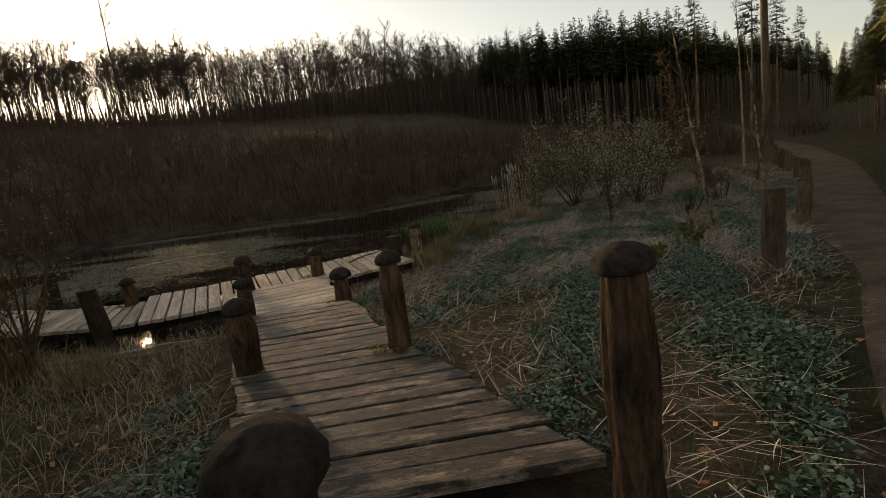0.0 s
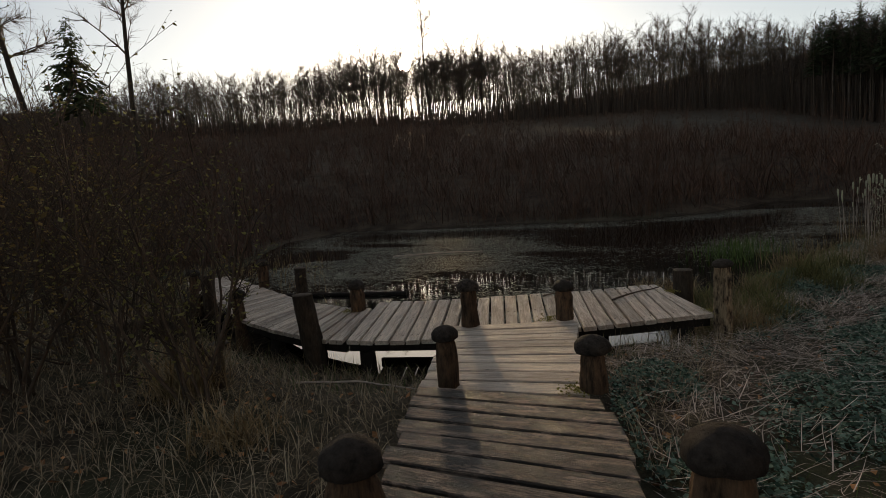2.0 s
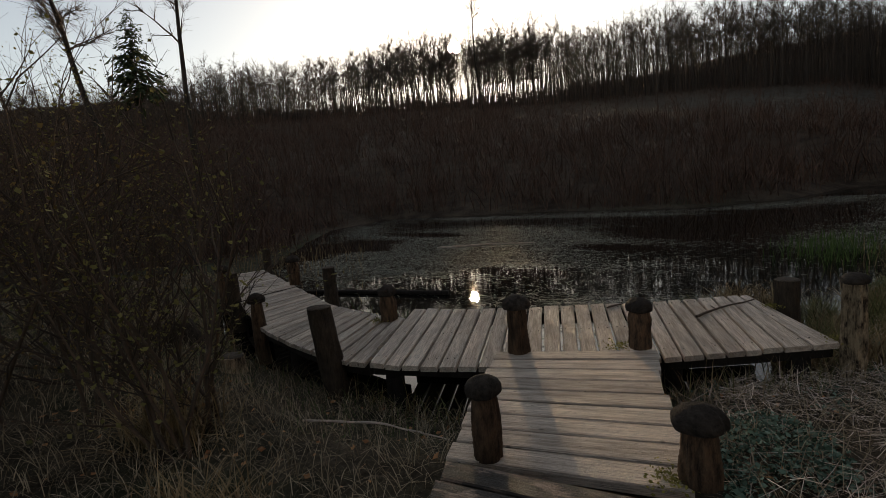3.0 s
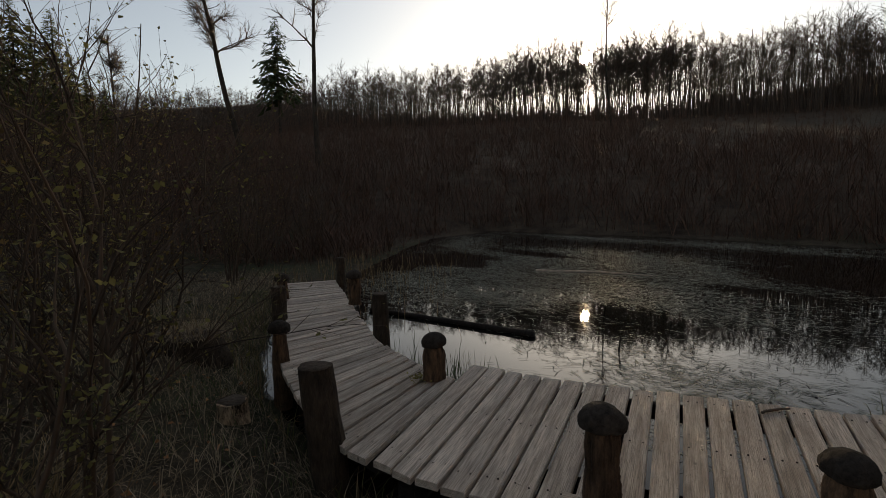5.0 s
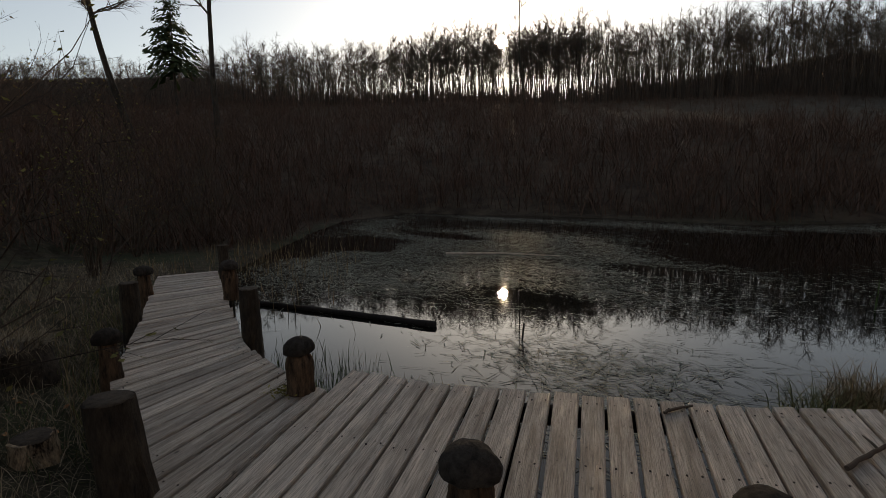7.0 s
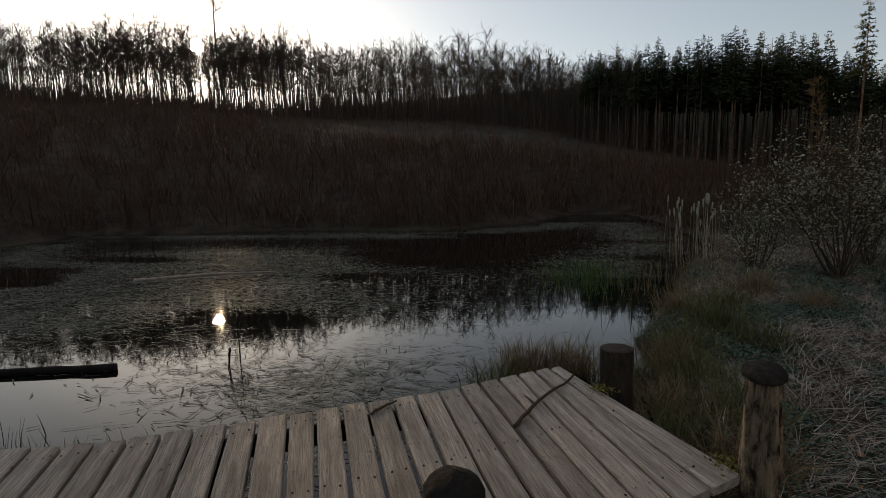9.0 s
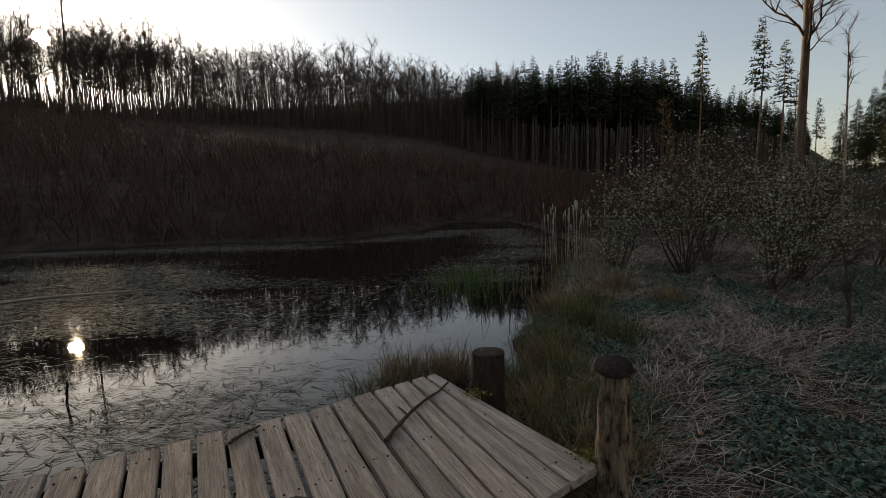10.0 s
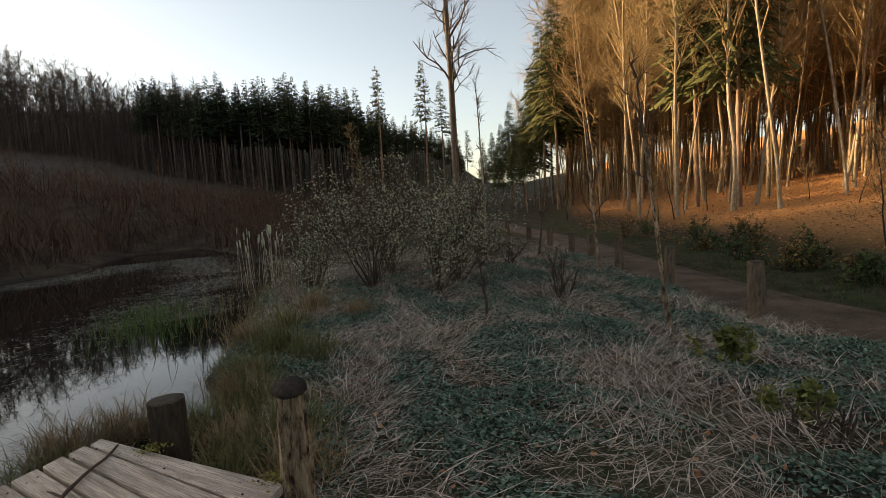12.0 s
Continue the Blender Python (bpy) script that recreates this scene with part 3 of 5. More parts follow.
rng = np.random.default_rng(11)
nail_mat = Mat("rusty_nail", 0.7, 0.3)
NAIL = round_part([(-0.004, 0.006), (0.001, 0.006), (0.003, 0.0035)], rng, 8, 0.02).mesh("nail", nail_mat.color(nail_mat.ramp(nail_mat.noise(300.0), (0.3, (0.01, 0.008, 0.007)), (0.7, (0.05, 0.03, 0.02)))).m)
MID_Z, RAMP_Z0, RAMP_Z1 = 0.12, 0.27, 0.20
FAR_EDGE = [(1.36, 10.73), (0.61, 10.08), (-0.17, 9.56), (-0.74, 9.19), (-1.2, 8.9), (-1.82, 8.645)]
NEAR_EDGE = [(2.30, 9.41), (1.21, 8.40), (0.09, 7.56), (-0.49, 7.23), (-0.83, 7.12)]
BEND_FAR = [(-1.59, 8.30), (-1.95, 8.25), (-2.6, 8.27), (-3.15, 8.34)]
BEND_NEAR = [(-0.85, 7.115), (-1.13, 7.03), (-1.7, 7.05), (-2.3, 7.12), (-2.97, 7.22)]
ARM_FAR, ARM_NEAR = [(-3.15, 8.34), (-7.22, 9.55)], [(-2.97, 7.22), (-4.55, 7.77), (-7.45, 8.71)]

deck = thing("pond_deck", (0, 0, 0), "curved weathered grey plank deck standing over the pond edge", "deck")
DECK_CUTS = ([0.000, 0.062, 0.121, 0.165, 0.199, 0.237, 0.280, 0.327, 0.367, 0.405, 0.448, 0.491, 0.530, 0.567, 0.608, 0.652, 0.698, 0.745, 0.788, 0.830, 0.873, 0.915, 0.957, 1.000],
             [0.000, 0.028, 0.065, 0.105, 0.148, 0.191, 0.232, 0.275, 0.320, 0.364, 0.408, 0.452, 0.496, 0.539, 0.587, 0.632, 0.680, 0.727, 0.774, 0.819, 0.864, 0.908, 0.953, 1.000])
planking(deck, NEAR_EDGE, FAR_EDGE, 23, 0.0, 0.045, M["deck"], 0.023, rng, nails=(0.10, 0.5, 0.93), cuts=DECK_CUTS)
planking(deck, BEND_NEAR, BEND_FAR, 11, 0.0, 0.045, M["deck"], 0.026, rng, nails=(0.10, 0.92))
planking(deck, ARM_NEAR, ARM_FAR, 26, 0.0, 0.045, M["deck"], 0.03, rng)


def inset(line, other, k):
    return [tuple(np.array(along(line, u)) * (1 - k) + np.array(along(other, u)) * k) for u in np.linspace(0, 1, 5)]


for a, b in ((NEAR_EDGE, FAR_EDGE), (BEND_NEAR, BEND_FAR), (ARM_NEAR, ARM_FAR)):
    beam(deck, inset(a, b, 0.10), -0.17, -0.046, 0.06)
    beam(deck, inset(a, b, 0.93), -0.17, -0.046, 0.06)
for x, y in [(0.1, 7.9), (1.2, 8.75), (-0.75, 7.35), (-2.3, 7.3), (-3.9, 7.75), (-5.4, 8.3), (0.9, 9.9), (-0.6, 9.1), (-2.5, 8.1), (-4.2, 8.5), (-6.0, 9.1), (2.0, 9.4)]:
    s = round_part([(z, 0.085) for z in np.linspace(-1.25, -0.17, 6)], rng, 14, 0.06)
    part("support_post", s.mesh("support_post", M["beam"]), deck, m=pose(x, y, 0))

MID_L, MID_R = [(0.92, 6.22), (0.19, 7.66)], [(2.02, 6.63), (1.25, 8.27)]
mid_walk = thing("middle_walkway", (0, 0, 0), "weathered plank walkway laid on the deck edge", "walkway")
planking(mid_walk, MID_L, MID_R, 9, MID_Z, 0.05, M["deck"], 0.015, rng, ragged=0.02)
beam(mid_walk, [(1.03, 6.32), (0.31, 7.68)], -0.045, MID_Z - 0.052, 0.06)
beam(mid_walk, [(1.91, 6.66), (1.15, 8.16)], -0.045, MID_Z - 0.052, 0.06)

RAMP_L = [(2.80, 3.12), (2.06, 4.37), (1.62, 5.12), (1.04, 6.12)]
RAMP_R = [(4.15, 3.40), (3.66, 4.11), (3.08, 4.90), (2.72, 5.50), (2.18, 6.45)]
ramp_walk = thing("ramp_walkway", (0, 0, 0), "dark algae-stained plank ramp leading down from the path", "walkway")
planking(ramp_walk, RAMP_L, RAMP_R, 21, RAMP_Z0, 0.05, M["ramp"], 0.02, rng, RAMP_Z1, 0.03)
beam(ramp_walk, [(2.75, 3.4), (1.2, 6.05)], 0.02, 0.148, 0.07)
beam(ramp_walk, [(3.85, 3.6), (2.06, 6.35)], 0.02, 0.148, 0.07)

mushroom_post(3.40, 2.38, 0.05, 1.035, 0.092, 1, 0.116, 0.12)
mushroom_post(4.22, 3.20, 0.02, 1.135, 0.082, 2, 0.092, 0.09)
mushroom_post(2.03, 4.64, 0.22, 0.75, 0.086, 3, 0.098, 0.10)
mushroom_post(3.04, 4.86, 0.22, 0.92, 0.076, 4, 0.084, 0.085)
mushroom_post(1.10, 6.36, MID_Z, 0.56, 0.074, 5)
mushroom_post(2.01, 6.73, MID_Z, 0.49, 0.086, 6)
mushroom_post(0.356, 7.74, MID_Z, 0.595, 0.085, 7)
mushroom_post(1.13, 8.28, MID_Z, 0.52, 0.080, 8)
mushroom_post(-1.72, 8.17, 0.0, 0.41, 0.088, 9, 0.105)
mushroom_post(-4.95, 8.92, 0.0, 0.51, 0.09, 10)
mushroom_post(-3.05, 7.26, -0.9, 0.40, 0.085, 12)
mushroom_post(-6.1, 8.22, -0.9, 0.40, 0.09, 13)
mushroom_post(2.36, 9.42, -0.75, 0.57, 0.088, 14, 0.10, 0.075, rotten=True)
log_post(-1.12, 7.05, -1.0, 0.50, 0.11, 15, (-0.09, -0.06))
log_post(-3.25, 8.46, -1.0, 0.475, 0.095, 16)
log_post(-4.75, 7.78, -1.0, 0.42, 0.095, 17, (-0.03, 0))
log_post(1.76, 10.46, -0.9, 0.255, 0.118, 18)
log_post(-7.3, 9.7, -1.0, 0.40, 0.09, 19)

# fence posts along the path
FENCE = [(6.5, 7.1, 0.85), (8.5, 10.35, 0.80), (9.75, 12.6, 0.75), (10.95, 14.8, 0.75), (11.7, 16.4, 0.7), (12.15, 17.6, 0.65), (12.75, 19.2, 0.7), (13.5, 21.2, 0.7), (14.6, 24.0, 0.7)]
for k, (x, y, h) in enumerate(FENCE):
    g = ground_at(x, y)
    if k in (1, 0):
        log_post(x, y, g - 0.15, g + h, 0.105, 30 + k, (0.05, 0.06), "leaning pale grey wooden fence post beside the path", "fence_post", "fence", "fence posts")
    else:
        log_post(x, y, g - 0.15, g + h, 0.095, 30 + k, (0.02 * (k % 3 - 1), 0.0), "upright weathered wooden fence post beside the path", "fence_post", "fence", "fence posts")

# ---- sun in the sky ----
glow = bpy.data.materials.new("sun_glow")
glow.use_nodes = True
gt = glow.node_tree
gt.nodes.remove(gt.nodes["Principled BSDF"])
ge, gx, ga = gt.nodes.new("ShaderNodeEmission"), gt.nodes.new("ShaderNodeBsdfTransparent"), gt.nodes.new("ShaderNodeAddShader")
ge.inputs[0].default_value, ge.inputs[1].default_value = (1.0, 0.88, 0.68, 1), 600.0
gt.links.new(ge.outputs[0], ga.inputs[0])
gt.links.new(gx.outputs[0], ga.inputs[1])
gt.links.new(ga.outputs[0], gt.nodes["Material Output"].inputs["Surface"])
bm = bmesh.new()
bmesh.ops.create_uvsphere(bm, u_segments=32, v_segments=16, radius=42)
sm = bpy.data.meshes.new("sun")
bm.to_mesh(sm)
bm.free()
sm.materials.append(glow)
sun_ball = tagged(new("backdrop_sun", sm), "low bright sun behind the treetops", "sun", kind="structure")
sun_ball.location = to_sun * 4000


# ---- branching plants ----
def unit(v):
    return v / (np.linalg.norm(v) + 1e-9)


def limb(rng, p, d, L, n, up=0.0, wig=0.12):
    """A crooked line of n steps from p along d that bends upwards."""
    pts, d = [np.array(p, float)], unit(np.array(d, float))
    for _ in range(n):
        d = unit(d + rng.normal(0, wig, 3) + np.array([0, 0, up]))
        pts.append(pts[-1] + d * L / n)
    return np.array(pts)


def aside(rng, d, angle):
    """A direction at that angle to d."""
    s = unit(np.cross(d, rng.normal(0, 1, 3)))
    return unit(d * math.cos(angle) + s * math.sin(angle))


def bare_tree(rng, h, r, limbs=16, start=0.35, spread=0.3, angle=0.75, subs=5, twigs=6, bend=0.04, up=0.10, taper=0.25, sides=8, twig_l=0.5, twig_r=0.006):
    """Trunk and limbs as two soups; also the ends of the twigs."""
    trunk, wood, ends = Soup(), Soup(), []
    tp = limb(rng, (0, 0, -0.3), (rng.normal(0, bend), rng.normal(0, bend), 1), h + 0.3, 12, 0.05, bend)
    k = np.linspace(0, 1, 13)
    tr = r * (1 - (1 - taper) * k) * (1 + 0.5 * np.exp(-k * 22))
    tr[-1] *= 0.4
    trunk.tube(tp, tr, sides)
    A, B, R = [], [], []
    for _ in range(limbs):
        u = rng.uniform(start, 0.99) ** 0.85
        i = min(int(u * 12), 11)
        p = tp[i] + (tp[i + 1] - tp[i]) * (u * 12 - i)
        d = aside(rng, unit(tp[i + 1] - tp[i]), angle * rng.uniform(0.6, 1.3))
        L = h * spread * rng.uniform(0.5, 1.1) * (1.15 - 0.75 * u)
        lr = min(r * 0.45, 0.018 * L + 0.012) * rng.uniform(0.7, 1.2)
        lp = limb(rng, p, d, L, 5, up, 0.16)
        wood.tube(lp, np.linspace(lr, lr * 0.3, 6), 5, False)
        for _ in range(subs):
            j = rng.integers(1, 5)
            sd = aside(rng, unit(lp[j + 1] - lp[j]), rng.uniform(0.45, 1.0))
            sl = L * rng.uniform(0.25, 0.5)
            sp_ = limb(rng, lp[j], sd, sl, 3, up, 0.2)
            wood.tube(sp_, np.linspace(lr * 0.5, lr * 0.15, 4), 4, False)
            for _ in range(twigs):
                m = rng.integers(0, 3)
                q = sp_[m] + (sp_[m + 1] - sp_[m]) * rng.uniform()
                td = aside(rng, unit(sp_[m + 1] - sp_[m]), rng.uniform(0.3, 0.9))
                A.append(q)
                B.append(q + unit(td + np.array([0, 0, up])) * twig_l * rng.uniform(0.5, 1.3))
                R.append(max(twig_r, lr * 0.12))
                ends.append(B[-1])
    if A:
        wood.add(*rods(np.array(A), np.array(B), np.array(R), 0.35))
    return trunk, wood, np.array(ends) if ends else np.zeros((0, 3))


def conifer(rng, h, r, bare=0.3, width=0.16, whorls=26, per=7, fine=3, droop=0.35, thin=0.0, spray=0.12, many=6, frond=0.13):
    """Trunk and needle sprays of a spruce."""
    trunk, crown = Soup(), Soup()
    trunk.tube(limb(rng, (0, 0, -0.3), (0, 0, 1), h + 0.2, 8, 0.05, 0.01), r * np.linspace(1, 0.08, 9), 7)
    P, D, L = [], [], []
    for k in range(whorls):
        u = bare + (1 - bare) * (k / whorls) ** 0.9
        w = h * width * ((1 - u) / (1 - bare)) ** 0.8 * rng.uniform(0.75, 1.15) + 0.012 * h
        for _ in range(per):
            if rng.uniform() < thin:
                continue
            a = rng.uniform(0, 2 * np.pi)
            P.append((0, 0, u * h + rng.uniform(-0.01, 0.01) * h))
            D.append((math.cos(a), math.sin(a), 0.15 - droop * rng.uniform(0.6, 1.4) * (1 - 0.7 * u)))
            L.append(w * rng.uniform(0.7, 1.15))
    P, D, L = np.array(P), np.array(D), np.array(L)
    tris_v, tris_f = [], []
    side = np.stack([-D[:, 1], D[:, 0], np.zeros(len(D))], 1)
    for j in range(fine):
        k0, k1 = j / fine, (j + 1.25) / fine
        off = rng.uniform(-0.25, 0.25, (len(P), 1))
        a = P + D * (L * k0)[:, None]
        b = P + (D + side * off) * (L * min(k1, 1.0))[:, None] - np.array([0, 0, 1.0]) * (L * (0.10 + 0.12 * j))[:, None] * rng.uniform(0.3, 1, (len(P), 1))
        w = (L * frond * (1 - 0.45 * k0))[:, None] * side
        mid = (a + b) / 2 - np.array([0, 0, 1.0]) * (L * 0.10)[:, None]
        v = np.stack([a, mid - w, b, mid + w], 1)
        f = np.array([[0, 1, 2], [0, 2, 3]])[None] + (np.arange(len(P)) * 4)[:, None, None]
        crown.add(v.reshape(-1, 3), f.reshape(-1, 3))
    # ragged hanging sprays
    n = len(P) * many
    i = rng.integers(0, len(P), n)
    q = P[i] + D[i] * (L[i] * rng.uniform(0.2, 1.0, n))[:, None]
    crown.add(*leaves(q, spray * L[i] + 0.04 * spray * h, rng, 0.9))
    return trunk, crown


def tree_thing(name, trunk, crown, tmat, cmat, label, category="tree", group="", crown_name="crown"):
    ob = thing(name, (0, 0, -200), label, category, group)
    part("trunk", trunk.mesh("trunk", tmat), ob)
    part(crown_name, crown.mesh(crown_name, cmat), ob)
    return ob


def polar(az, r):
    return HUB[0] + r * math.sin(radians(az - 1.3)), HUB[1] + r * math.cos(radians(az - 1.3))


def plant_at(ob, x, y, turn=0.0, size=1.0, sink=0.0, lean=(0, 0)):
    ob.matrix_basis = pose(x, y, ground_at(x, y) - sink, lean[0], lean[1], turn) @ Matrix.Scale(size, 4)
    return ob


# ---- far woods on the ridge ----
TOP_AZ = [-125, -100, -91, -87.5, -84, -81, -78.8, -66.3, -58, -51, -45.5, -42, -40, -37, -33, -28, -24, -20, -15, -10, -5, -2, 3, 8]
TOP_EL = [9.6, 9.6, 10.2, 9.2, 8.6, 8.2, 9.4, 13.3, 13.2, 14.1, 15.6, 15.3, 14.9, 15.5, 15.5, 14.9, 14.3, 14.7, 14.6, 14.0, 13.3, 12.8, 12.4, 12.6]


def far_tree(seed, thick=0.0075, limbs=24, low=0.46):
    rng = np.random.default_rng(seed)
    s = Soup()
    tp = limb(rng, (0, 0, -0.05), (rng.normal(0, 0.03), rng.normal(0, 0.03), 1), 1.0, 6, 0.03, 0.035)
    s.tube(tp, thick * np.linspace(1, 0.3, 7), 4, False)
    A, B, R, T = [], [], [], []
    for _ in range(limbs):
        u = rng.uniform(low, 0.98)
        i = min(int(u * 6), 5)
        p = tp[i] + (tp[i + 1] - tp[i]) * (u * 6 - i)
        L = 0.25 * rng.uniform(0.5, 1.1) * (1.2 - 0.7 * u)
        lp = limb(rng, p, aside(rng, np.array([0, 0, 1.0]), rng.uniform(0.45, 1.15)), L, 3, 0.09, 0.2)
        for k in range(3):
            A.append(lp[k]), B.append(lp[k + 1]), R.append(0.0022 * (1 - 0.25 * k))
        for _ in range(13):
            k = rng.integers(0, 3)
            q = lp[k] + (lp[k + 1] - lp[k]) * rng.uniform()
            d = aside(rng, unit(lp[k + 1] - lp[k]), rng.uniform(0.4, 1.3))
            T.append((q, q + unit(d + np.array([0, 0, 0.1])) * rng.uniform(0.04, 0.12)))
    s.add(*rods(np.array(A), np.array(B), np.array(R), 0.7))
    T = np.array(T)
    w = np.cross(T[:, 1] - T[:, 0], rng.normal(0, 1, (len(T), 3)))
    w = w / np.linalg.norm(w, axis=1, keepdims=True) * 0.0013
    v = np.stack([T[:, 0] - w, T[:, 0] + w, T[:, 1]], 1).reshape(-1, 3)
    s.add(v, np.arange(len(v)).reshape(-1, 3))
    return s.data()


def ridge_woods():
    rng = np.random.default_rng(21)
    out = Soup()
    kinds = [far_tree(100 + k, 0.0055, 20, 0.36) for k in range(7)]
    az = np.linspace(-122, 6, 2200) + rng.normal(0, 0.25, 2200)
    az = az[(az < -31) | (rng.uniform(0, 1, 2200) < 0.85)]
    rng.shuffle(az)
    for k, (v, f) in enumerate(kinds):
        a = az[k::7]
        a = a[(np.abs(a - math.degrees(SUN_AZ)) > 0.7) | (rng.uniform(0, 1, len(a)) < 0.72)]
        rc = np.interp(a, CREST_AZ, CREST_R)
        r = rc + rng.uniform(-8, 50, len(a)) * np.where((a < -66) | (a > -31), 1.0, 0.7)
        x, y = HUB[0] + r * np.sin(np.radians(a)), HUB[1] + r * np.cos(np.radians(a))
        z = height(x, y)
        top = 1.5 + r * np.tan(np.radians(np.interp(a, TOP_AZ, TOP_EL) + rng.normal(-0.5, 0.6, len(a)) - 0.09 * np.clip(r - rc - 8, 0, 60)))
        h = np.clip(top - z, 6, 24)
        out.add(*scatter(v, f, np.stack([x, y, z], 1), rng.uniform(0, 6.28, len(a)), np.stack([h * 1.15, h * 1.15, h], 1), rng.normal(0, 0.03, (len(a), 2))))
    # low growth between the trunks
    for k, (v, f) in enumerate(kinds):
        m = 110
        a = rng.uniform(-122, 6, m)
        r = np.interp(a, CREST_AZ, CREST_R) + rng.uniform(-10, 14, m)
        x, y = HUB[0] + r * np.sin(np.radians(a)), HUB[1] + r * np.cos(np.radians(a))
        h = rng.uniform(2.0, 6.5, m)
        w = v * np.array([1, 1, 1.0])
        out.add(*scatter(w, f, np.stack([x, y, height(x, y) - 0.25 * h], 1), rng.uniform(0, 6.28, m), np.stack([h * 1.6, h * 1.6, h], 1), rng.normal(0, 0.06, (m, 2))))
    # thin poles of young growth
    m = 32000
    a = rng.uniform(-122, 6, m)
    r = np.interp(a, CREST_AZ, CREST_R) + rng.uniform(-9, 56, m)
    x, y = HUB[0] + r * np.sin(np.radians(a)), HUB[1] + r * np.cos(np.radians(a))
    q = np.stack([x, y, height(x, y) - 0.3], 1)
    v, f = blades(q, 1.0, 0.11, rng, 0.035, 0.06, 2)
    tall = np.where(rng.uniform(0, 1, m) < np.where(np.abs(a + 45) < 13, 0.86, 0.55), rng.uniform(2, 5, m), rng.uniform(5, 12.5, m))
    room = 1.5 + r * np.tan(np.radians(np.interp(a, TOP_AZ, TOP_EL))) - q[:, 2]
    tall = np.clip(np.minimum(tall, 0.6 * room), 1.0, None)
    v = v.reshape(m, -1, 3)
    v = q[:, None] + (v - q[:, None]) * np.stack([np.ones(m), np.ones(m), tall], 1)[:, None]
    out.add(v.reshape(-1, 3), f)
    stuff("far_woods", out, M["far_wood"], "bare deciduous trees crowded along the ridge", "woods")


def spruce_woods():
    """The dark stand beside the pond; the front ones are trees of their own."""
    rng = np.random.default_rng(22)
    kinds = []
    for k in range(4):
        kinds.append(conifer(np.random.default_rng(200 + k), 18.0, 0.17, 0.50 + 0.06 * (k % 3), 0.115, 20, 6, 2, 0.4))
    protos = []
    for k, (t, c) in enumerate(kinds):
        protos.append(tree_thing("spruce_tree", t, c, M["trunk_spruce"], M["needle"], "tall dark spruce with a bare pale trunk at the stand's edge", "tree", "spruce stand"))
    tw, cr = Soup(), Soup()
    front = 0
    for row in range(7):
        for a in np.arange(1.5, 33.5, 0.62 if row < 4 else 0.9):
            a = a + rng.normal(0, 0.25)
            base = np.interp(a, [1, 6, 14, 24, 33], [92, 80, 72, 86, 112])
            r = base + row * 4.2 + rng.uniform(-1.5, 1.5)
            x, y = polar(a, r)
            z = ground_at(x, y)
            el = np.interp(a, [1, 3, 11, 15, 19.7, 23, 27, 31, 34], [12.4, 12.7, 13.1, 13.3, 12.2, 10.4, 9.0, 7.2, 5.5]) + rng.normal(-0.4, 0.55)
            h = max(6, (1.5 + base * math.tan(radians(el)) - z))
            k = int(rng.integers(0, 4))
            if row == 0:
                o = protos[front] if front < 4 else copy_thing(protos[k], Matrix())
                front += 1
                plant_at(o, x, y, rng.uniform(0, 360), h / 18.0)
            else:
                for soup, src in ((tw, kinds[k][0]), (cr, kinds[k][1])):
                    v, f = src.data()
                    soup.add(*scatter(v, f, [(x, y, z)], [rng.uniform(0, 6.28)], [h / 18.0]))
    # inner trunks get darker bark than the front row: shade put into the colour
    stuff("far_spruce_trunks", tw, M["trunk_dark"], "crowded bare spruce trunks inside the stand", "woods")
    stuff("far_spruce_crowns", cr, M["needle"], "dark needle crowns inside the spruce stand", "woods")


def thicket():
    rng = np.random.default_rng(23)
    n = 11000
    az, u = rng.uniform(-122, 34, n), rng.uniform(0, 1, n)
    rc = np.interp(az, CREST_AZ, CREST_R)
    r = 13 + (rc * 1.02 - 13) * u ** 1.25
    x, y = HUB[0] + r * np.sin(np.radians(az)), HUB[1] + r * np.cos(np.radians(az))
    d = pond_distance(x, y)
    clear = np.exp(-((r - 74) / 19) ** 2) * (az > -28) * (az < 9)
    ok = (d > 0.4) & (rng.uniform(0, 1, n) > clear * 0.86) & ~((az > 2) & (r > 66)) & (track_distance(x, y) > 2.5) & ((az < 12) | (r > 30)) & ~((az < -62) & (r < 15))
    x, y, r, az = x[ok], y[ok], r[ok], az[ok]
    z = height(x, y)
    hgt = rng.uniform(0.7, 2.3, len(x)) * np.interp(r, [10, 25, 60, 110], [0.6, 0.9, 1.0, 1.1]) * np.where((r > 55) & (az > -35), 0.6, 1)
    per = 15
    pos = np.repeat(np.stack([x, y, z], 1), per, 0)
    pos[:, :2] += rng.normal(0, 0.45, (len(pos), 2))
    out = Soup()
    hh = np.repeat(hgt, per)
    v, f = blades(pos, 1.0, 0.02, rng, 0.5, 0.55, 2)
    v = v.reshape(len(pos), -1, 3)
    v = pos[:, None] + (v - pos[:, None]) * np.stack([hh, hh, hh], 1)[:, None]
    out.add(v.reshape(-1, 3), f)
    # rounded leafless bushes among the stems
    for k in range(5):
        v, f = far_tree(160 + k, 0.006, 11, 0.04)
        i = rng.choice(len(x), 300, replace=False)
        i = i[(r[i] > 20) & ~((r[i] > 50) & (az[i] > -30))]
        h = rng.uniform(2.0, 4.6, len(i)) * np.interp(r[i], [15, 40, 110], [0.6, 0.9, 1.15])
        out.add(*scatter(v, f, np.stack([x[i], y[i], z[i]], 1), rng.uniform(0, 6.28, len(i)), np.stack([h * 1.5, h * 1.5, h], 1), rng.normal(0, 0.08, (len(i), 2))))
    stuff("far_thicket", out, M["thicket"], "brown leafless thicket covering the far bank", "shrubs")


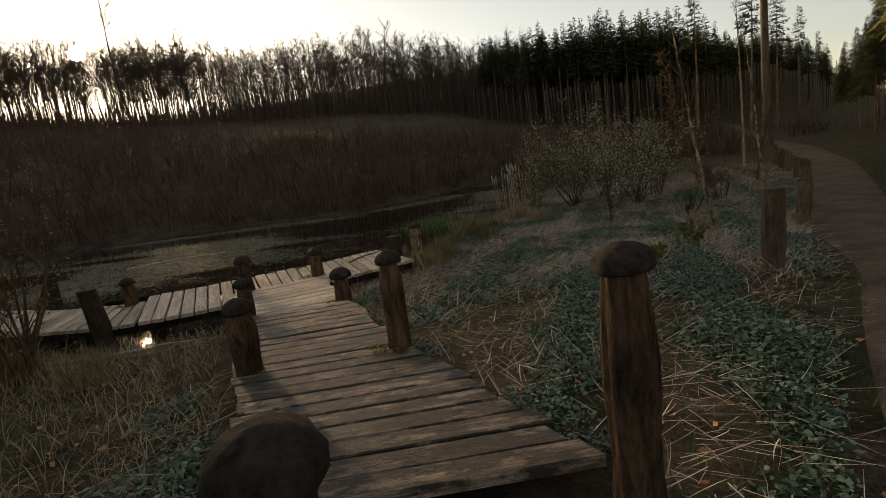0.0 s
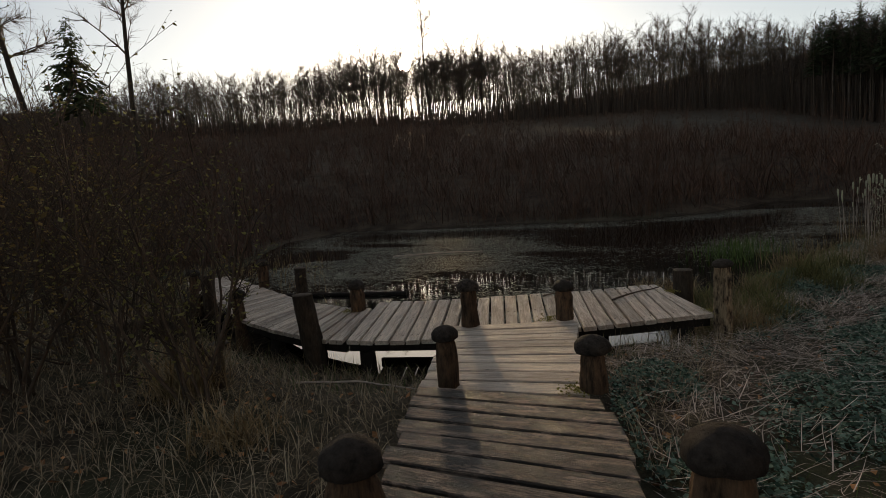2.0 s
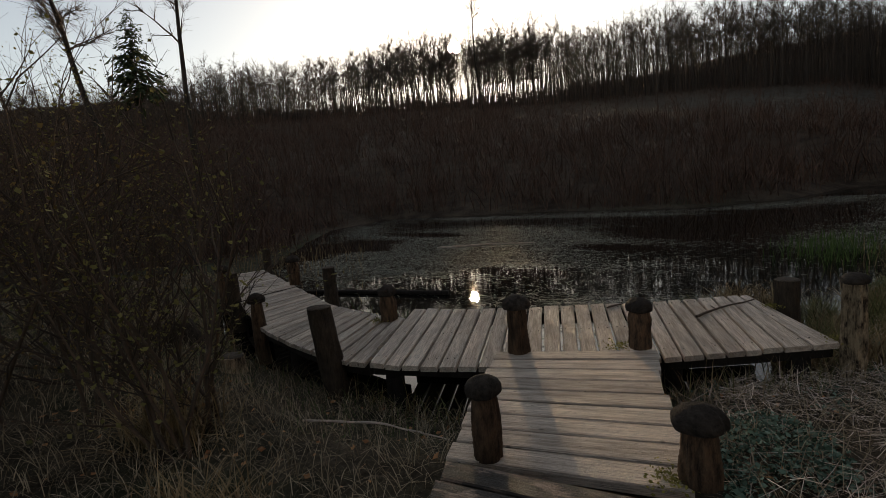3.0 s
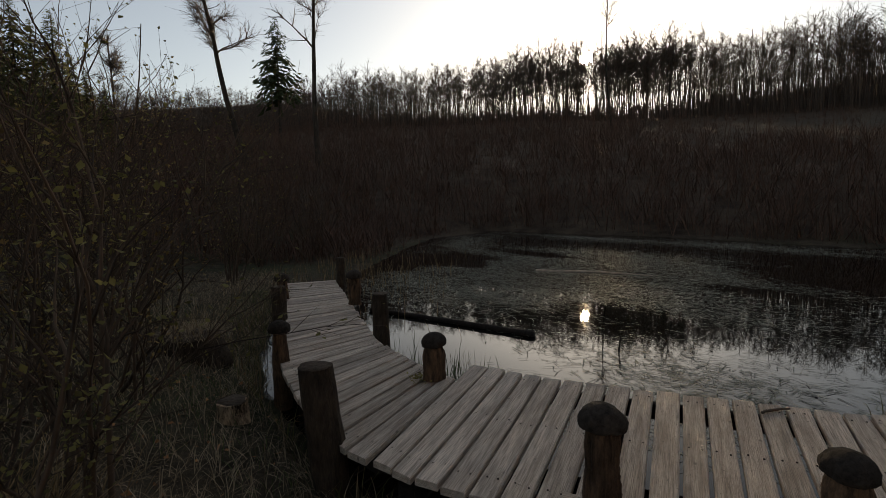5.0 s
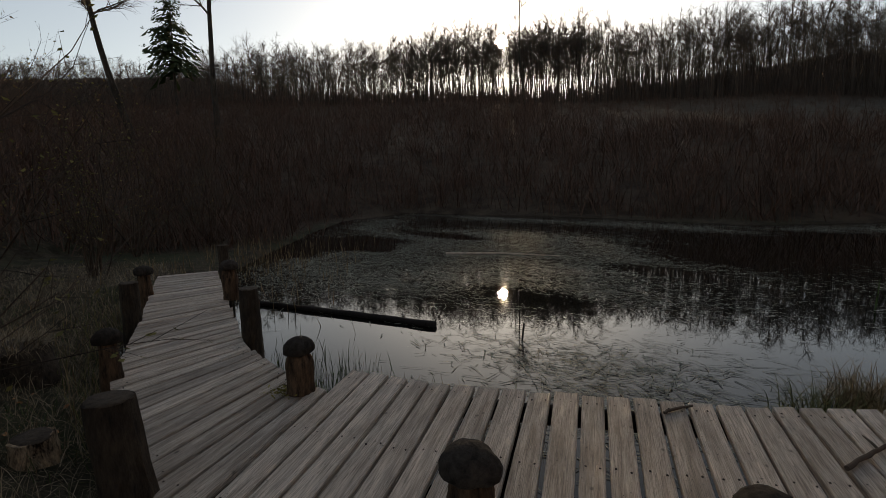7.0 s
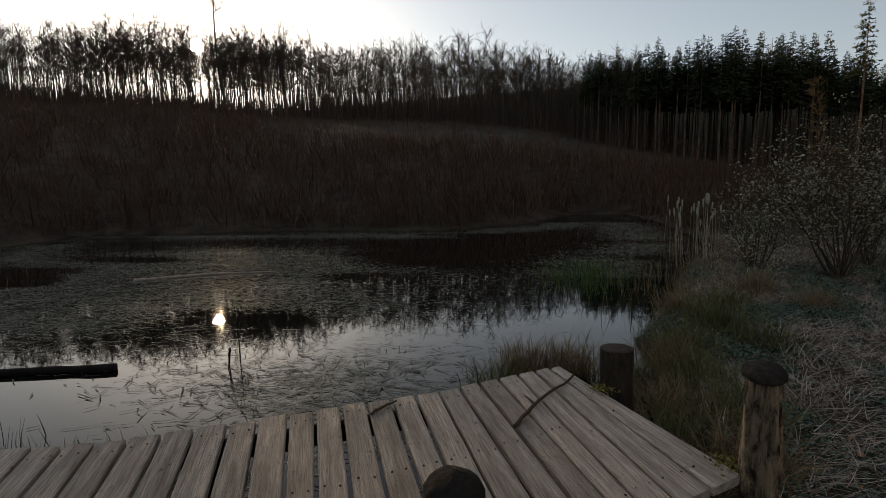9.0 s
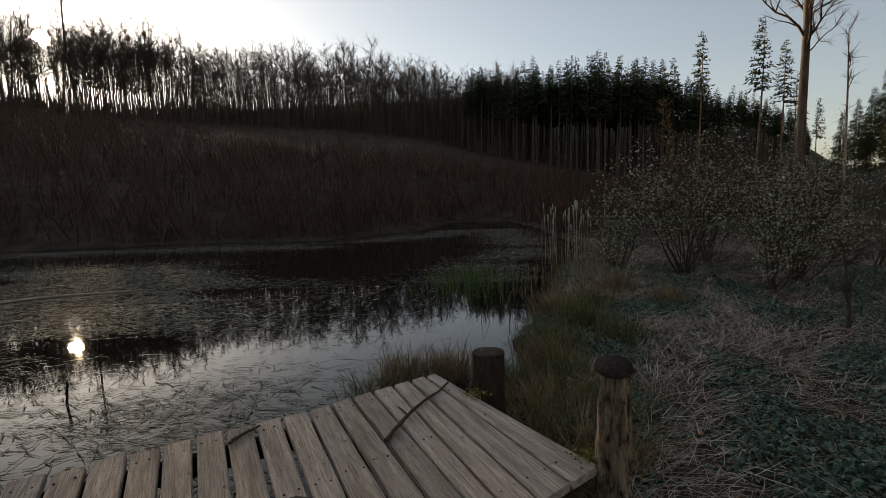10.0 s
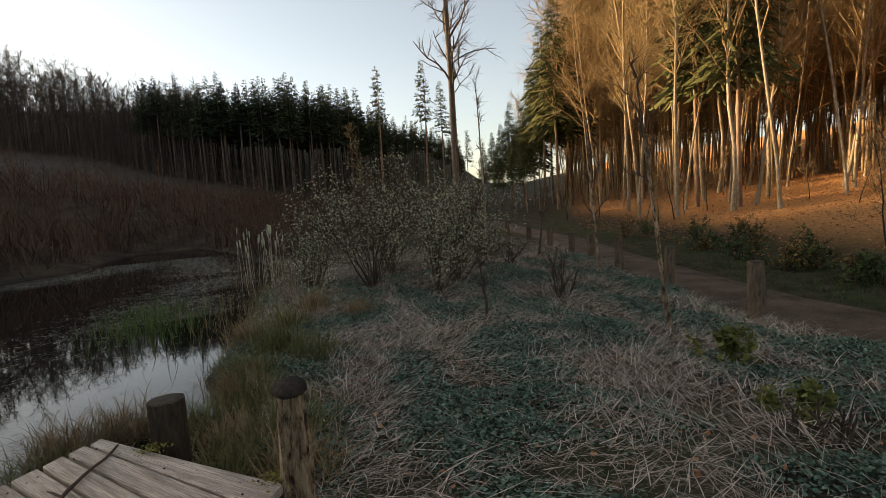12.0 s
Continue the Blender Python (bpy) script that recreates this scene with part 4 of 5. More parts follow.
# ---- sunlit wood beside the path ----
def east_woods():
    rng = np.random.default_rng(24)
    protos = []
    for k in range(6):
        r2 = np.random.default_rng(300 + k)
        t, w, ends = bare_tree(r2, 20.0, 0.055 + 0.02 * (k % 3), 44, 0.22, 0.24, 0.75, 5, 8, 0.045, 0.10, 0.3, 8, 0.8, 0.007)
        ob = tree_thing("beech_tree", t, w, M["trunk_beech"], M["beech_twig"], "tall bare beech with a pale trunk on the leafy slope", "tree", "beech wood", "crown")
        lv = Soup()
        lv.add(*leaves(ends[rng.uniform(0, 1, len(ends)) < 0.5], 0.06, r2, 0.5))
        part("foliage", lv.mesh("foliage", M["budleaf"]), ob, "swelling yellow-brown buds")
        protos.append(ob)
    spots = []
    tries = 0
    while len(spots) < 270 and tries < 12000:
        tries += 1
        az, r = rng.uniform(40, 112), rng.uniform(25, 78)
        if rng.uniform() > (1.1 - r / 110):
            continue
        x, y = polar(az, r)
        td = float(track_distance(np.array([x]), np.array([y]))[0])
        if td < 5.5 or (az < 46.5 and r < 64) or any((x - a) ** 2 + (y - b) ** 2 < 2.6 for a, b in spots):
            continue
        spots.append((x, y))
    for k, (x, y) in enumerate(spots):
        o = protos[k] if k < 6 else copy_thing(protos[int(rng.integers(0, 6))], Matrix())
        plant_at(o, x, y, rng.uniform(0, 360), rng.uniform(0.75, 1.2), 0.0, (rng.normal(0, 2.5), rng.normal(0, 2.5)))
    back = Soup()
    for k in range(5):
        v, f = far_tree(140 + k, 0.0042, 26, 0.25)
        a, r = rng.uniform(43, 118, 220), rng.uniform(40, 110, 220)
        x, y = HUB[0] + r * np.sin(np.radians(a)), HUB[1] + r * np.cos(np.radians(a))
        h = rng.uniform(17, 28, 220)
        back.add(*scatter(v, f, np.stack([x, y, height(x, y)], 1), rng.uniform(0, 6.28, 220), np.stack([h * 0.95, h * 0.95, h], 1), rng.normal(0, 0.03, (220, 2))))
    stuff("far_beech_woods", back, M["beech_twig"], "crowded bare beeches deeper in the sunlit wood", "woods")
    # spruces that stand among the beeches
    t, c = conifer(np.random.default_rng(320), 20.0, 0.17, 0.40, 0.14, 60, 9, 3, 0.55, 0.2, 0.03, 42, 0.03)
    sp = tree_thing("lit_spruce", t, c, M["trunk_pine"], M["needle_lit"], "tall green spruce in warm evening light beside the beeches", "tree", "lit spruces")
    first = True
    for az, r, top, turn in [(43.6, 42, 19.6, 0), (44.9, 44, 17.5, 70), (42.2, 45, 17.0, 200), (41.0, 50, 13.0, 290), (40.2, 44, 8.0, 35), (38.9, 46, 6.0, 75), (41.6, 46, 9.5, 310), (37.2, 50, 5.0, 15), (43.0, 52, 16.0, 150), (57.2, 29, 25, 30), (60.8, 27, 27, 120), (38.6, 62, 9.5, 10), (37.6, 66, 7.4, 60), (36.6, 70, 6.6, 130), (39.3, 58, 7.6, 100), (35.6, 74, 5.6, 20), (39.9, 56, 9.0, 220), (66, 52, 20, 250), (73, 44, 22, 160)]:
        x, y = polar(az, r)
        h = 1.5 + r * math.tan(radians(top)) - ground_at(x, y)
        o = sp if first else copy_thing(sp, Matrix())
        first = False
        plant_at(o, x, y, turn, h / 20.0)
    # young beeches and shrubs under the wood
    protos = []
    for k in range(3):
        r2 = np.random.default_rng(330 + k)
        t, w, ends = bare_tree(r2, 4.0, 0.035, 12, 0.12, 0.4, 0.7, 4, 5, 0.08, 0.08, 0.3, 5, 0.35, 0.004)
        ob = tree_thing("young_beech", t, w, M["trunk_dark"], M["beech_twig"], "slender young beech with withered copper leaves", "tree", "young beeches", "crown")
        lv = Soup()
        lv.add(*leaves(ends, 0.07, r2, 0.4))
        part("foliage", lv.mesh("foliage", M["litter"]), ob, "withered copper leaves")
        protos.append(ob)
    for k in range(34):
        az, r = rng.uniform(44, 100), rng.uniform(13, 40)
        x, y = polar(az, r)
        if float(track_distance(np.array([x]), np.array([y]))[0]) < 3.2:
            x, y = polar(az, r + 9)
        o = protos[k] if k < 3 else copy_thing(protos[k % 3], Matrix())
        plant_at(o, x, y, rng.uniform(0, 360), rng.uniform(0.35, 1.0))


# ---- single trees ----
def single_trees():
    rng = np.random.default_rng(25)
    # tall lone tree by the path
    t, w, e = bare_tree(np.random.default_rng(401), 19.0, 0.21, 44, 0.3, 0.2, 0.95, 5, 6, 0.012, 0.05, 0.35, 9, 0.5, 0.008)
    plant_at(tree_thing("lone_tree", t, w, M["trunk_spruce"], M["twig"], "tall bare tree with short crooked branches beyond the willows", "tree", crown_name="crown"), *polar(32.6, 39), 40, 1.38)
    # thin-crowned pines in the valley gap
    t, c = conifer(np.random.default_rng(402), 17.0, 0.16, 0.60, 0.085, 16, 8, 3, 0.3, 0.1)
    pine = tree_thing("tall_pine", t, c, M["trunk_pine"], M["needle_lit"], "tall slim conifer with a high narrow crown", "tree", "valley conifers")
    for k, (az, r, top) in enumerate([(24.4, 60, 14.0), (29.3, 58, 14.5), (31.2, 62, 12.3), (33.9, 70, 7.0), (32.3, 75, 9.5)]):
        x, y = polar(az, r)
        o = pine if k == 0 else copy_thing(pine, Matrix())
        plant_at(o, x, y, 70 * k, (1.5 + r * math.tan(radians(top)) - ground_at(x, y)) / 17.0)
    # larch in front of the spruces
    t, w, e = bare_tree(np.random.default_rng(403), 8.0, 0.10, 40, 0.1, 0.22, 1.2, 4, 5, 0.03, 0.03, 0.2, 6, 0.4, 0.012)
    plant_at(tree_thing("larch_tree", t, w, M["trunk_dark"], M["beech_twig"], "pale brown bare larch before the dark spruces", "tree", crown_name="crown"), *polar(21.8, 62), 0, 1.15)
    # thin birch
    t, w, e = bare_tree(np.random.default_rng(404), 6.5, 0.05, 10, 0.4, 0.12, 0.6, 3, 4, 0.01, 0.1, 0.3, 6, 0.3, 0.005)
    plant_at(tree_thing("birch_tree", t, w, M["trunk_beech"], M["twig"], "thin pale birch at the end of the meadow", "tree", crown_name="crown"), *polar(35.8, 21), 0)
    # spruce and leaning bare trees across the water
    t, c = conifer(np.random.default_rng(405), 16.0, 0.2, 0.40, 0.21, 22, 9, 3, 0.55, 0.15, 0.09, 10, 0.11)
    x, y = polar(-72.0, 60)
    lone = tree_thing("lone_spruce", t, c, M["trunk_dark"], M["needle"], "solitary dark spruce rising above the far woods", "tree")
    plant_at(lone, x, y, 20, (1.5 + 60 * math.tan(radians(18.2)) - ground_at(x, y)) / 16.0)
    for seed, az, r, top, lean, kind in [(406, -75.6, 37, 24, (13, 0), 0), (407, -68.4, 40, 26, (1, 0), 0), (408, -36.2, 84, 20.5, (0, 1), 2), (409, -87, 40, 15.5, (0, 3), 1)]:
        x, y = polar(az, r)
        h = 1.5 + r * math.tan(radians(top)) - ground_at(x, y)
        t, w, e = bare_tree(np.random.default_rng(seed), h, (0.22, 0.10, 0.19)[kind], 30 if kind == 0 else 14, 0.42 if kind < 2 else 0.6, (0.24, 0.16, 0.26)[kind], 0.8, 6, 9, 0.03, 0.05, 0.3, 7, 0.8, 0.010)
        ob = tree_thing("bare_tree", t, w, M["trunk_dark"], M["far_wood"], "tall bare tree standing out above the far bank", "tree", "bare trees", "crown")
        plant_at(ob, x, y, 0, 1, 0, lean)
    t, c = conifer(np.random.default_rng(410), 14.0, 0.2, 0.08, 0.21, 40, 10, 3, 0.55, 0.1, 0.085, 9, 0.10)
    first = None
    for k, (az, r, top) in enumerate([(-96.4, 40, 18.5), (-98.6, 38, 17.5), (-94.0, 42, 17.0), (-100.5, 38, 19), (-91.4, 44, 16.6), (-103.5, 44, 18), (-92.7, 48, 15.6), (-95.2, 50, 16.2), (-89.0, 52, 12.2), (-90.2, 48, 13.8), (-87.6, 58, 11.0)]):
        x, y = polar(az, r)
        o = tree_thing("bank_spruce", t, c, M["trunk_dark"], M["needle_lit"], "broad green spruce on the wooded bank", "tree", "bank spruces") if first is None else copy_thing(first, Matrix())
        first = first or o
        plant_at(o, x, y, 50 * k, (1.5 + r * math.tan(radians(top)) - ground_at(x, y)) / 14.0)
    # saplings beside the fence
    for k, (x, y, h, lx, ly) in enumerate([(7.40, 10.82, 3.6, -3, -10), (9.75, 14.2, 3.4, 2, -7), (11.2, 18.0, 2.6, 0, -4), (6.0, 12.9, 1.1, 2, 5)]):
        t, w, e = bare_tree(np.random.default_rng(420 + k), h, 0.034 - 0.006 * (k == 3), 9, 0.35, 0.18, 0.5, 3, 3, 0.05, 0.1, 0.3, 6, 0.25, 0.003)
        ob = tree_thing("sapling", t, w, M["rotten"] if k < 2 else M["twig"], M["twig"], "slender leaning sapling growing on the bank near the fence", "tree", "saplings", "crown")
        plant_at(ob, x, y, 0, 1, 0, (lx, ly))


# ---- shrubs ----
def shrub(seed, x, y, h, stems, name, label, leaf=None, leaf_size=0.04, share=0.6, spread=0.45, mat="twig", group="", subs=5, twigs=5, thick=0.014, low=0.15):
    rng = np.random.default_rng(seed)
    wood, ends = Soup(), []
    A, B, R = [], [], []
    ob = thing(name, (x, y, ground_at(x, y) - 0.03), label, "shrub", group)
    for k in range(stems):
        a = rng.uniform(0, 2 * np.pi)
        tilt = abs(rng.normal(0, spread))
        L = h * rng.uniform(0.65, 1.1)
        sp_ = limb(rng, (rng.normal(0, 0.07), rng.normal(0, 0.07), 0), (math.cos(a) * math.sin(tilt), math.sin(a) * math.sin(tilt), math.cos(tilt)), L, 7, 0.05, 0.10)
        r0 = thick * rng.uniform(0.6, 1.4)
        wood.tube(sp_, np.linspace(r0, r0 * 0.25, 8), 5, False)
        for _ in range(subs):
            u = rng.uniform(low, 0.97)
            i = min(int(u * 7), 6)
            q = sp_[i] + (sp_[i + 1] - sp_[i]) * (u * 7 - i)
            bl = h * rng.uniform(0.15, 0.38)
            bp = limb(rng, q, aside(rng, unit(sp_[i + 1] - sp_[i]), rng.uniform(0.4, 0.9)), bl, 4, 0.06, 0.16)
            wood.tube(bp, np.linspace(r0 * 0.4, r0 * 0.12, 5), 4, False)
            for _ in range(twigs):
                j = rng.integers(0, 4)
                t0 = bp[j] + (bp[j + 1] - bp[j]) * rng.uniform()
                t1 = t0 + aside(rng, unit(bp[j + 1] - bp[j]), rng.uniform(0.3, 1.0)) * rng.uniform(0.08, 0.3) * h * 0.4
                A.append(t0), B.append(t1), R.append(0.0022)
                ends += [t1, t0 + (t1 - t0) * 0.5]
    wood.add(*rods(np.array(A), np.array(B), np.array(R), 0.5))
    part("crown", wood.mesh("crown", M[mat]), ob)
    ends = np.array(ends)
    if leaf:
        s = Soup()
        pick = ends[rng.uniform(0, 1, len(ends)) < share]
        s.add(*leaves(pick + rng.normal(0, 0.012, pick.shape), leaf_size, rng, 0.6))
        part("foliage", s.mesh("foliage", M[leaf]), ob, "small sparse leaves" if leaf != "catkin" else "pale silky catkins")
    return ob


def shrubs():
    near = [(500, -0.95, 5.72, 2.0, 7, "budleaf"), (516, -1.64, 5.3, 2.7, 9, "budleaf"), (517, -0.62, 5.42, 1.8, 7, "budleaf"), (518, -3.2, 6.0, 2.2, 9, "oldleaf"), (501, -2.1, 4.7, 2.3, 13, "oldleaf"), (502, -3.5, 5.45, 2.5, 14, "budleaf"), (503, -1.5, 3.9, 1.9, 12, "oldleaf"),
            (504, -4.6, 5.9, 3.3, 12, "budleaf"), (505, -5.4, 4.6, 3.1, 14, "oldleaf"), (506, -3.0, 3.6, 2.4, 14, "oldleaf"), (507, -2.6, 5.5, 1.7, 9, "oldleaf"), (508, -6.8, 5.6, 3.2, 13, "budleaf"),
            (509, -4.0, 4.5, 2.7, 13, "oldleaf"), (510, -8.2, 6.6, 3.4, 15, "oldleaf"), (511, -9.6, 8.2, 3.0, 15, "budleaf"), (512, -11.0, 6.2, 4.0, 16, "oldleaf"), (513, -12.5, 9.5, 3.2, 15, "oldleaf"), (514, -7.4, 4.0, 3.6, 15, "budleaf"), (515, -14.5, 12.0, 3.2, 15, "oldleaf")]
    for seed, x, y, h, n, leaf in near:
        shrub(seed, x, y, h, n, "bank_shrub", "leafing brown shrub on the bank beside the boardwalk", leaf, 0.038, 0.75, 0.42, group="bank shrubs", subs=7, twigs=7)
    for seed, x, y, h, n in [(520, 5.85, 17.0, 2.6, 26), (521, 7.3, 16.1, 2.3, 24), (522, 4.7, 17.8, 1.7, 16), (523, 6.5, 15.3, 1.9, 13), (524, 8.3, 17.5, 2.2, 18), (525, 6.9, 18.5, 2.5, 18)]:
        shrub(seed, x, y, h, n, "willow_shrub", "willow shrub covered with pale silky catkins", "catkin", 0.044, 0.9, 0.5, group="willow shrubs", subs=9, twigs=9, thick=0.011, low=0.25)
    for seed, x, y, h, n in [(540, 9.6, 17.2, 0.9, 12), (541, 8.9, 14.6, 0.7, 12), (542, 7.7, 13.2, 0.7, 10), (543, 5.3, 8.2, 0.32, 9), (544, 10.4, 19.5, 1.0, 12)]:
        shrub(seed, x, y, h, n, "low_shrub", "low tangle of bare twigs on the frosty bank", None, spread=0.7, group="low shrubs")
    shrub(545, 5.7, 8.45, 0.28, 12, "broom_shrub", "small yellow-green broom on the frosty bank", "broom", 0.06, 0.9, 0.5, mat="broom")
    shrub(546, 6.42, 9.5, 0.4, 9, "spruce_seedling", "small yellow-green spruce seedling among nettles", "broom", 0.07, 1.0, 0.6, mat="broom")
    rng = np.random.default_rng(560)
    for k in range(80):
        az, r = rng.uniform(45, 92), rng.uniform(9.5, 21)
        x, y = polar(az, r)
        if 1.7 < float(track_distance(np.array([x]), np.array([y]))[0]) < 5 and x > np.interp(y, TRACK[:, 1], TRACK[:, 0]):
            shrub(561 + k, x, y, rng.uniform(0.35, 0.8), 12, "bramble_shrub", "bramble thicket with dull leaves beside the track", "oldleaf" if k % 2 else "grass", 0.07, 0.9, 0.9, group="brambles", subs=5, twigs=4)


# ---- low growth ----
BOARDS = [[(3.55, 3.1), (2.6, 4.65), (1.6, 6.3), (0.7, 7.95)], [(1.83, 10.05), (0.7, 9.25), (-0.3, 8.5), (-1.45, 7.8), (-3.05, 7.8), (-7.3, 9.15)]]


def board_distance(x, y):
    best = np.full(x.shape, 1e9)
    for line in BOARDS:
        for (ax, ay), (bx, by) in zip(line[:-1], line[1:]):
            ex, ey = bx - ax, by - ay
            k = np.clip(((x - ax) * ex + (y - ay) * ey) / (ex * ex + ey * ey), 0, 1)
            best = np.minimum(best, np.hypot(x - ax - k * ex, y - ay - k * ey))
    return best


def sow(rng, n, x0, x1, y0, y1, track=1.0, shore=0.1, fade=9.0, boards=0.72):
    """Places on open ground, thinning out with distance from the walk."""
    x, y = rng.uniform(x0, x1, n), rng.uniform(y0, y1, n)
    d = np.hypot(x - 2.0, y - 6.0)
    ok = (rng.uniform(0, 1, n) < np.clip(fade / (d + 0.1), 0, 1) ** 1.3) & (pond_distance(x, y) > shore) & (track_distance(x, y) > track) & (board_distance(x, y) > boards)
    x, y = x[ok], y[ok]
    return np.stack([x, y, height(x, y)], 1)


def west(p):
    """On the pond's side of the track."""
    return p[:, 0] < np.interp(p[:, 1], TRACK[:, 1], TRACK[:, 0]) - 0.3


def low_growth():
    rng = np.random.default_rng(26)
    # frosted nettles on the bank by the path
    p = sow(rng, 100000, 1.5, 13, 2.0, 18, 0.8)
    k = 0.8 * waves(p[:, 0], p[:, 1], 0.33, 31) + 0.5 * waves(p[:, 0], p[:, 1], 0.13, 32)
    keep = (k > 0.06 - 0.22 * rng.uniform(0, 1, len(p)) ** 2) & west(p)
    p = p[keep]
    s = Soup()
    tall = np.clip(0.05 + 0.16 * (k[keep] + 0.1), 0.05, 0.16)
    q = np.repeat(p, 6, 0) + np.concatenate([rng.normal(0, 0.032, (len(p) * 6, 2)), rng.uniform(0.15, 1.0, (len(p) * 6, 1)) * np.repeat(tall, 6)[:, None]], 1)
    s.add(*leaves(q, 0.034, rng, 0.3))
    stuff("nettle_carpet", s, M["nettle"], "frosted young nettles carpeting the bank", "plants")
    # flattened straw
    p = sow(rng, 260000, 1.6, 14, 2.0, 24, 0.8)
    p = p[rng.uniform(0, 1, len(p)) < np.clip((p[:, 1] - 5.5) / 4, 0.25, 1)]
    k = 0.8 * waves(p[:, 0], p[:, 1], 0.33, 31) + 0.5 * waves(p[:, 0], p[:, 1], 0.13, 32)
    p = p[west(p) & ((k < 0.05) | (rng.uniform(0, 1, len(p)) < 0.38)) & (rng.uniform(0, 1, len(p)) < 0.72)]
    s = Soup()
    p[:, 2] += rng.uniform(0.0, 0.10, len(p))
    lay = p.copy()
    n = len(lay)
    s.add(*blades(lay, 0.31, 0.0052, rng, 0.35, 0.35, 3))
    vv = s.v[0].reshape(n, -1, 3)
    flat = rng.uniform(0.05, 0.42, (n, 1, 1))
    hd = 4.0 * waves(lay[:, 0], lay[:, 1], 0.5, 35) + rng.normal(0, 1.1, n)
    tip = vv - lay[:, None]
    run = tip[..., 2:3] * (1 - flat)
    tip = tip * np.array([1, 1, 0]) + np.concatenate([run * np.cos(hd)[:, None, None], run * np.sin(hd)[:, None, None], tip[..., 2:3] * flat], -1)
    s.v[0] = (lay[:, None] + tip).reshape(-1, 3)
    stuff("flattened_straw", s, M["straw"], "flattened pale straw lying over the bank", "grass")
    # straw and grass on the other bank
    p = sow(rng, 60000, -11, 2.6, 0.5, 9.5, 1.0, 0.02, 8.0)
    s = Soup()
    s.add(*blades(p, 0.24, 0.0052, rng, 1.0, 0.9, 3))
    stuff("dry_grass", s, M["brown_straw"], "matted dry grass on the shaded bank", "grass")
    p = sow(rng, 75000, -11, 14, 0.5, 20, 0.62, 0.0, 8.0)
    edge = np.exp(-((track_distance(p[:, 0], p[:, 1]) - 1.15) / 0.5) ** 2) + 0.5 * (waves(p[:, 0], p[:, 1], 0.6, 33) > 0.25) + 0.7 * (pond_distance(p[:, 0], p[:, 1]) < 0.8)
    p = p[rng.uniform(0, 1, len(p)) < edge]
    s = Soup()
    s.add(*blades(p, 0.16, 0.006, rng, 0.5, 0.5, 2))
    stuff("green_grass", s, M["grass"], "short green grass along path and shore", "grass")
    # leaf litter
    p = sow(rng, 110000, 9, 60, 3, 70, 2.6, 1.0, 26.0)
    p = p[np.degrees(np.arctan2(p[:, 0] - HUB[0], p[:, 1] - HUB[1])) > 44]
    p[:, 2] += rng.uniform(0.0, 0.04, len(p))
    s = Soup()
    s.add(*leaves(p, 0.075, rng, 0.15))
    p = sow(rng, 2500, -4, 9, 1.5, 12, 0.2, 0.0, 6.0)
    p[:, 2] += 0.015
    s.add(*leaves(p, 0.05, rng, 0.2))
    stuff("leaf_litter", s, M["litter"], "copper beech leaves strewn over the ground", "leaves")
    # tussocks of dead sedge
    for k, (x, y, n, h) in enumerate([(1.0, 11.72, 260, 0.45), (1.4, 11.85, 260, 0.45), (2.0, 9.75, 220, 0.4), (2.12, 10.35, 240, 0.42), (2.2, 10.95, 240, 0.45), (2.5, 10.0, 200, 0.4), (2.6, 10.7, 220, 0.45), (1.95, 11.5, 220, 0.45), (2.35, 12.0, 220, 0.45), (0.75, 11.2, 120, 0.4), (2.55, 12.3, 200, 0.5), (3.0, 13.2, 260, 0.6), (2.75, 14.0, 200, 0.5), (3.4, 14.4, 220, 0.5), (2.5, 11.5, 160, 0.45),
                                      (-0.95, 5.5, 220, 0.6), (0.2, 5.2, 120, 0.4), (-5.2, 6.75, 160, 0.4), (3.3, 12.6, 160, 0.5), (4.1, 15.6, 200, 0.6), (4.6, 14.6, 160, 0.5)]):
        q = np.stack([rng.normal(0, 0.13, n), rng.normal(0, 0.13, n), np.zeros(n)], 1)
        s = Soup()
        s.add(*blades(np.repeat(q, 2, 0), h, 0.008, rng, 0.5, 0.9, 4))
        o = thing("sedge_tussock", (x, y, max(ground_at(x, y), WATER) - 0.02), "tussock of drooping dead sedge at the water's edge", "grass", "sedge tussocks")
        part("clump", s.mesh("clump", M["green_sedge" if k in (3, 6, 7, 9, 10, 11, 13, 14, 18) else "sedge"]), o)
    # green iris shoots and rushes in the shallows
    def rushes(n, cx, cy, sx, sy, h, w, mat, name, label, depth=-0.9):
        x, y = rng.normal(cx, sx, n), rng.normal(cy, sy, n)
        ok = board_distance(x, y) > 0.62
        x, y = x[ok], y[ok]
        d = pond_distance(x, y)
        ok = (d > depth * 3) & (d < 1.2)
        q = np.stack([x[ok], y[ok], np.maximum(height(x[ok], y[ok]), WATER - 0.03)], 1)
        s = Soup()
        s.add(*blades(q, h, w, rng, 0.16, 0.3, 3))
        stuff(name, s, M[mat], label, "plants")
    rushes(520, 1.6, 16.8, 0.45, 0.9, 0.30, 0.016, "iris", "iris_shoots", "green iris shoots standing in the shallows")
    rushes(420, -2.6, 8.75, 0.7, 0.35, 0.28, 0.008, "grass", "shore_rushes", "thin green rushes rising from the water by the deck")
    rushes(300, -1.4, 9.2, 0.8, 0.18, 0.2, 0.007, "sedge", "deck_rushes", "thin dry rushes rising from the water by the deck")
    rushes(220, 4.2, 20.0, 0.6, 2.0, 0.6, 0.007, "sedge", "dead_reeds", "pale dead reeds along the shore")
    rushes(380, 3.2, 16.2, 0.8, 1.2, 0.35, 0.008, "sedge", "brown_rushes", "brown rushes along the shore")
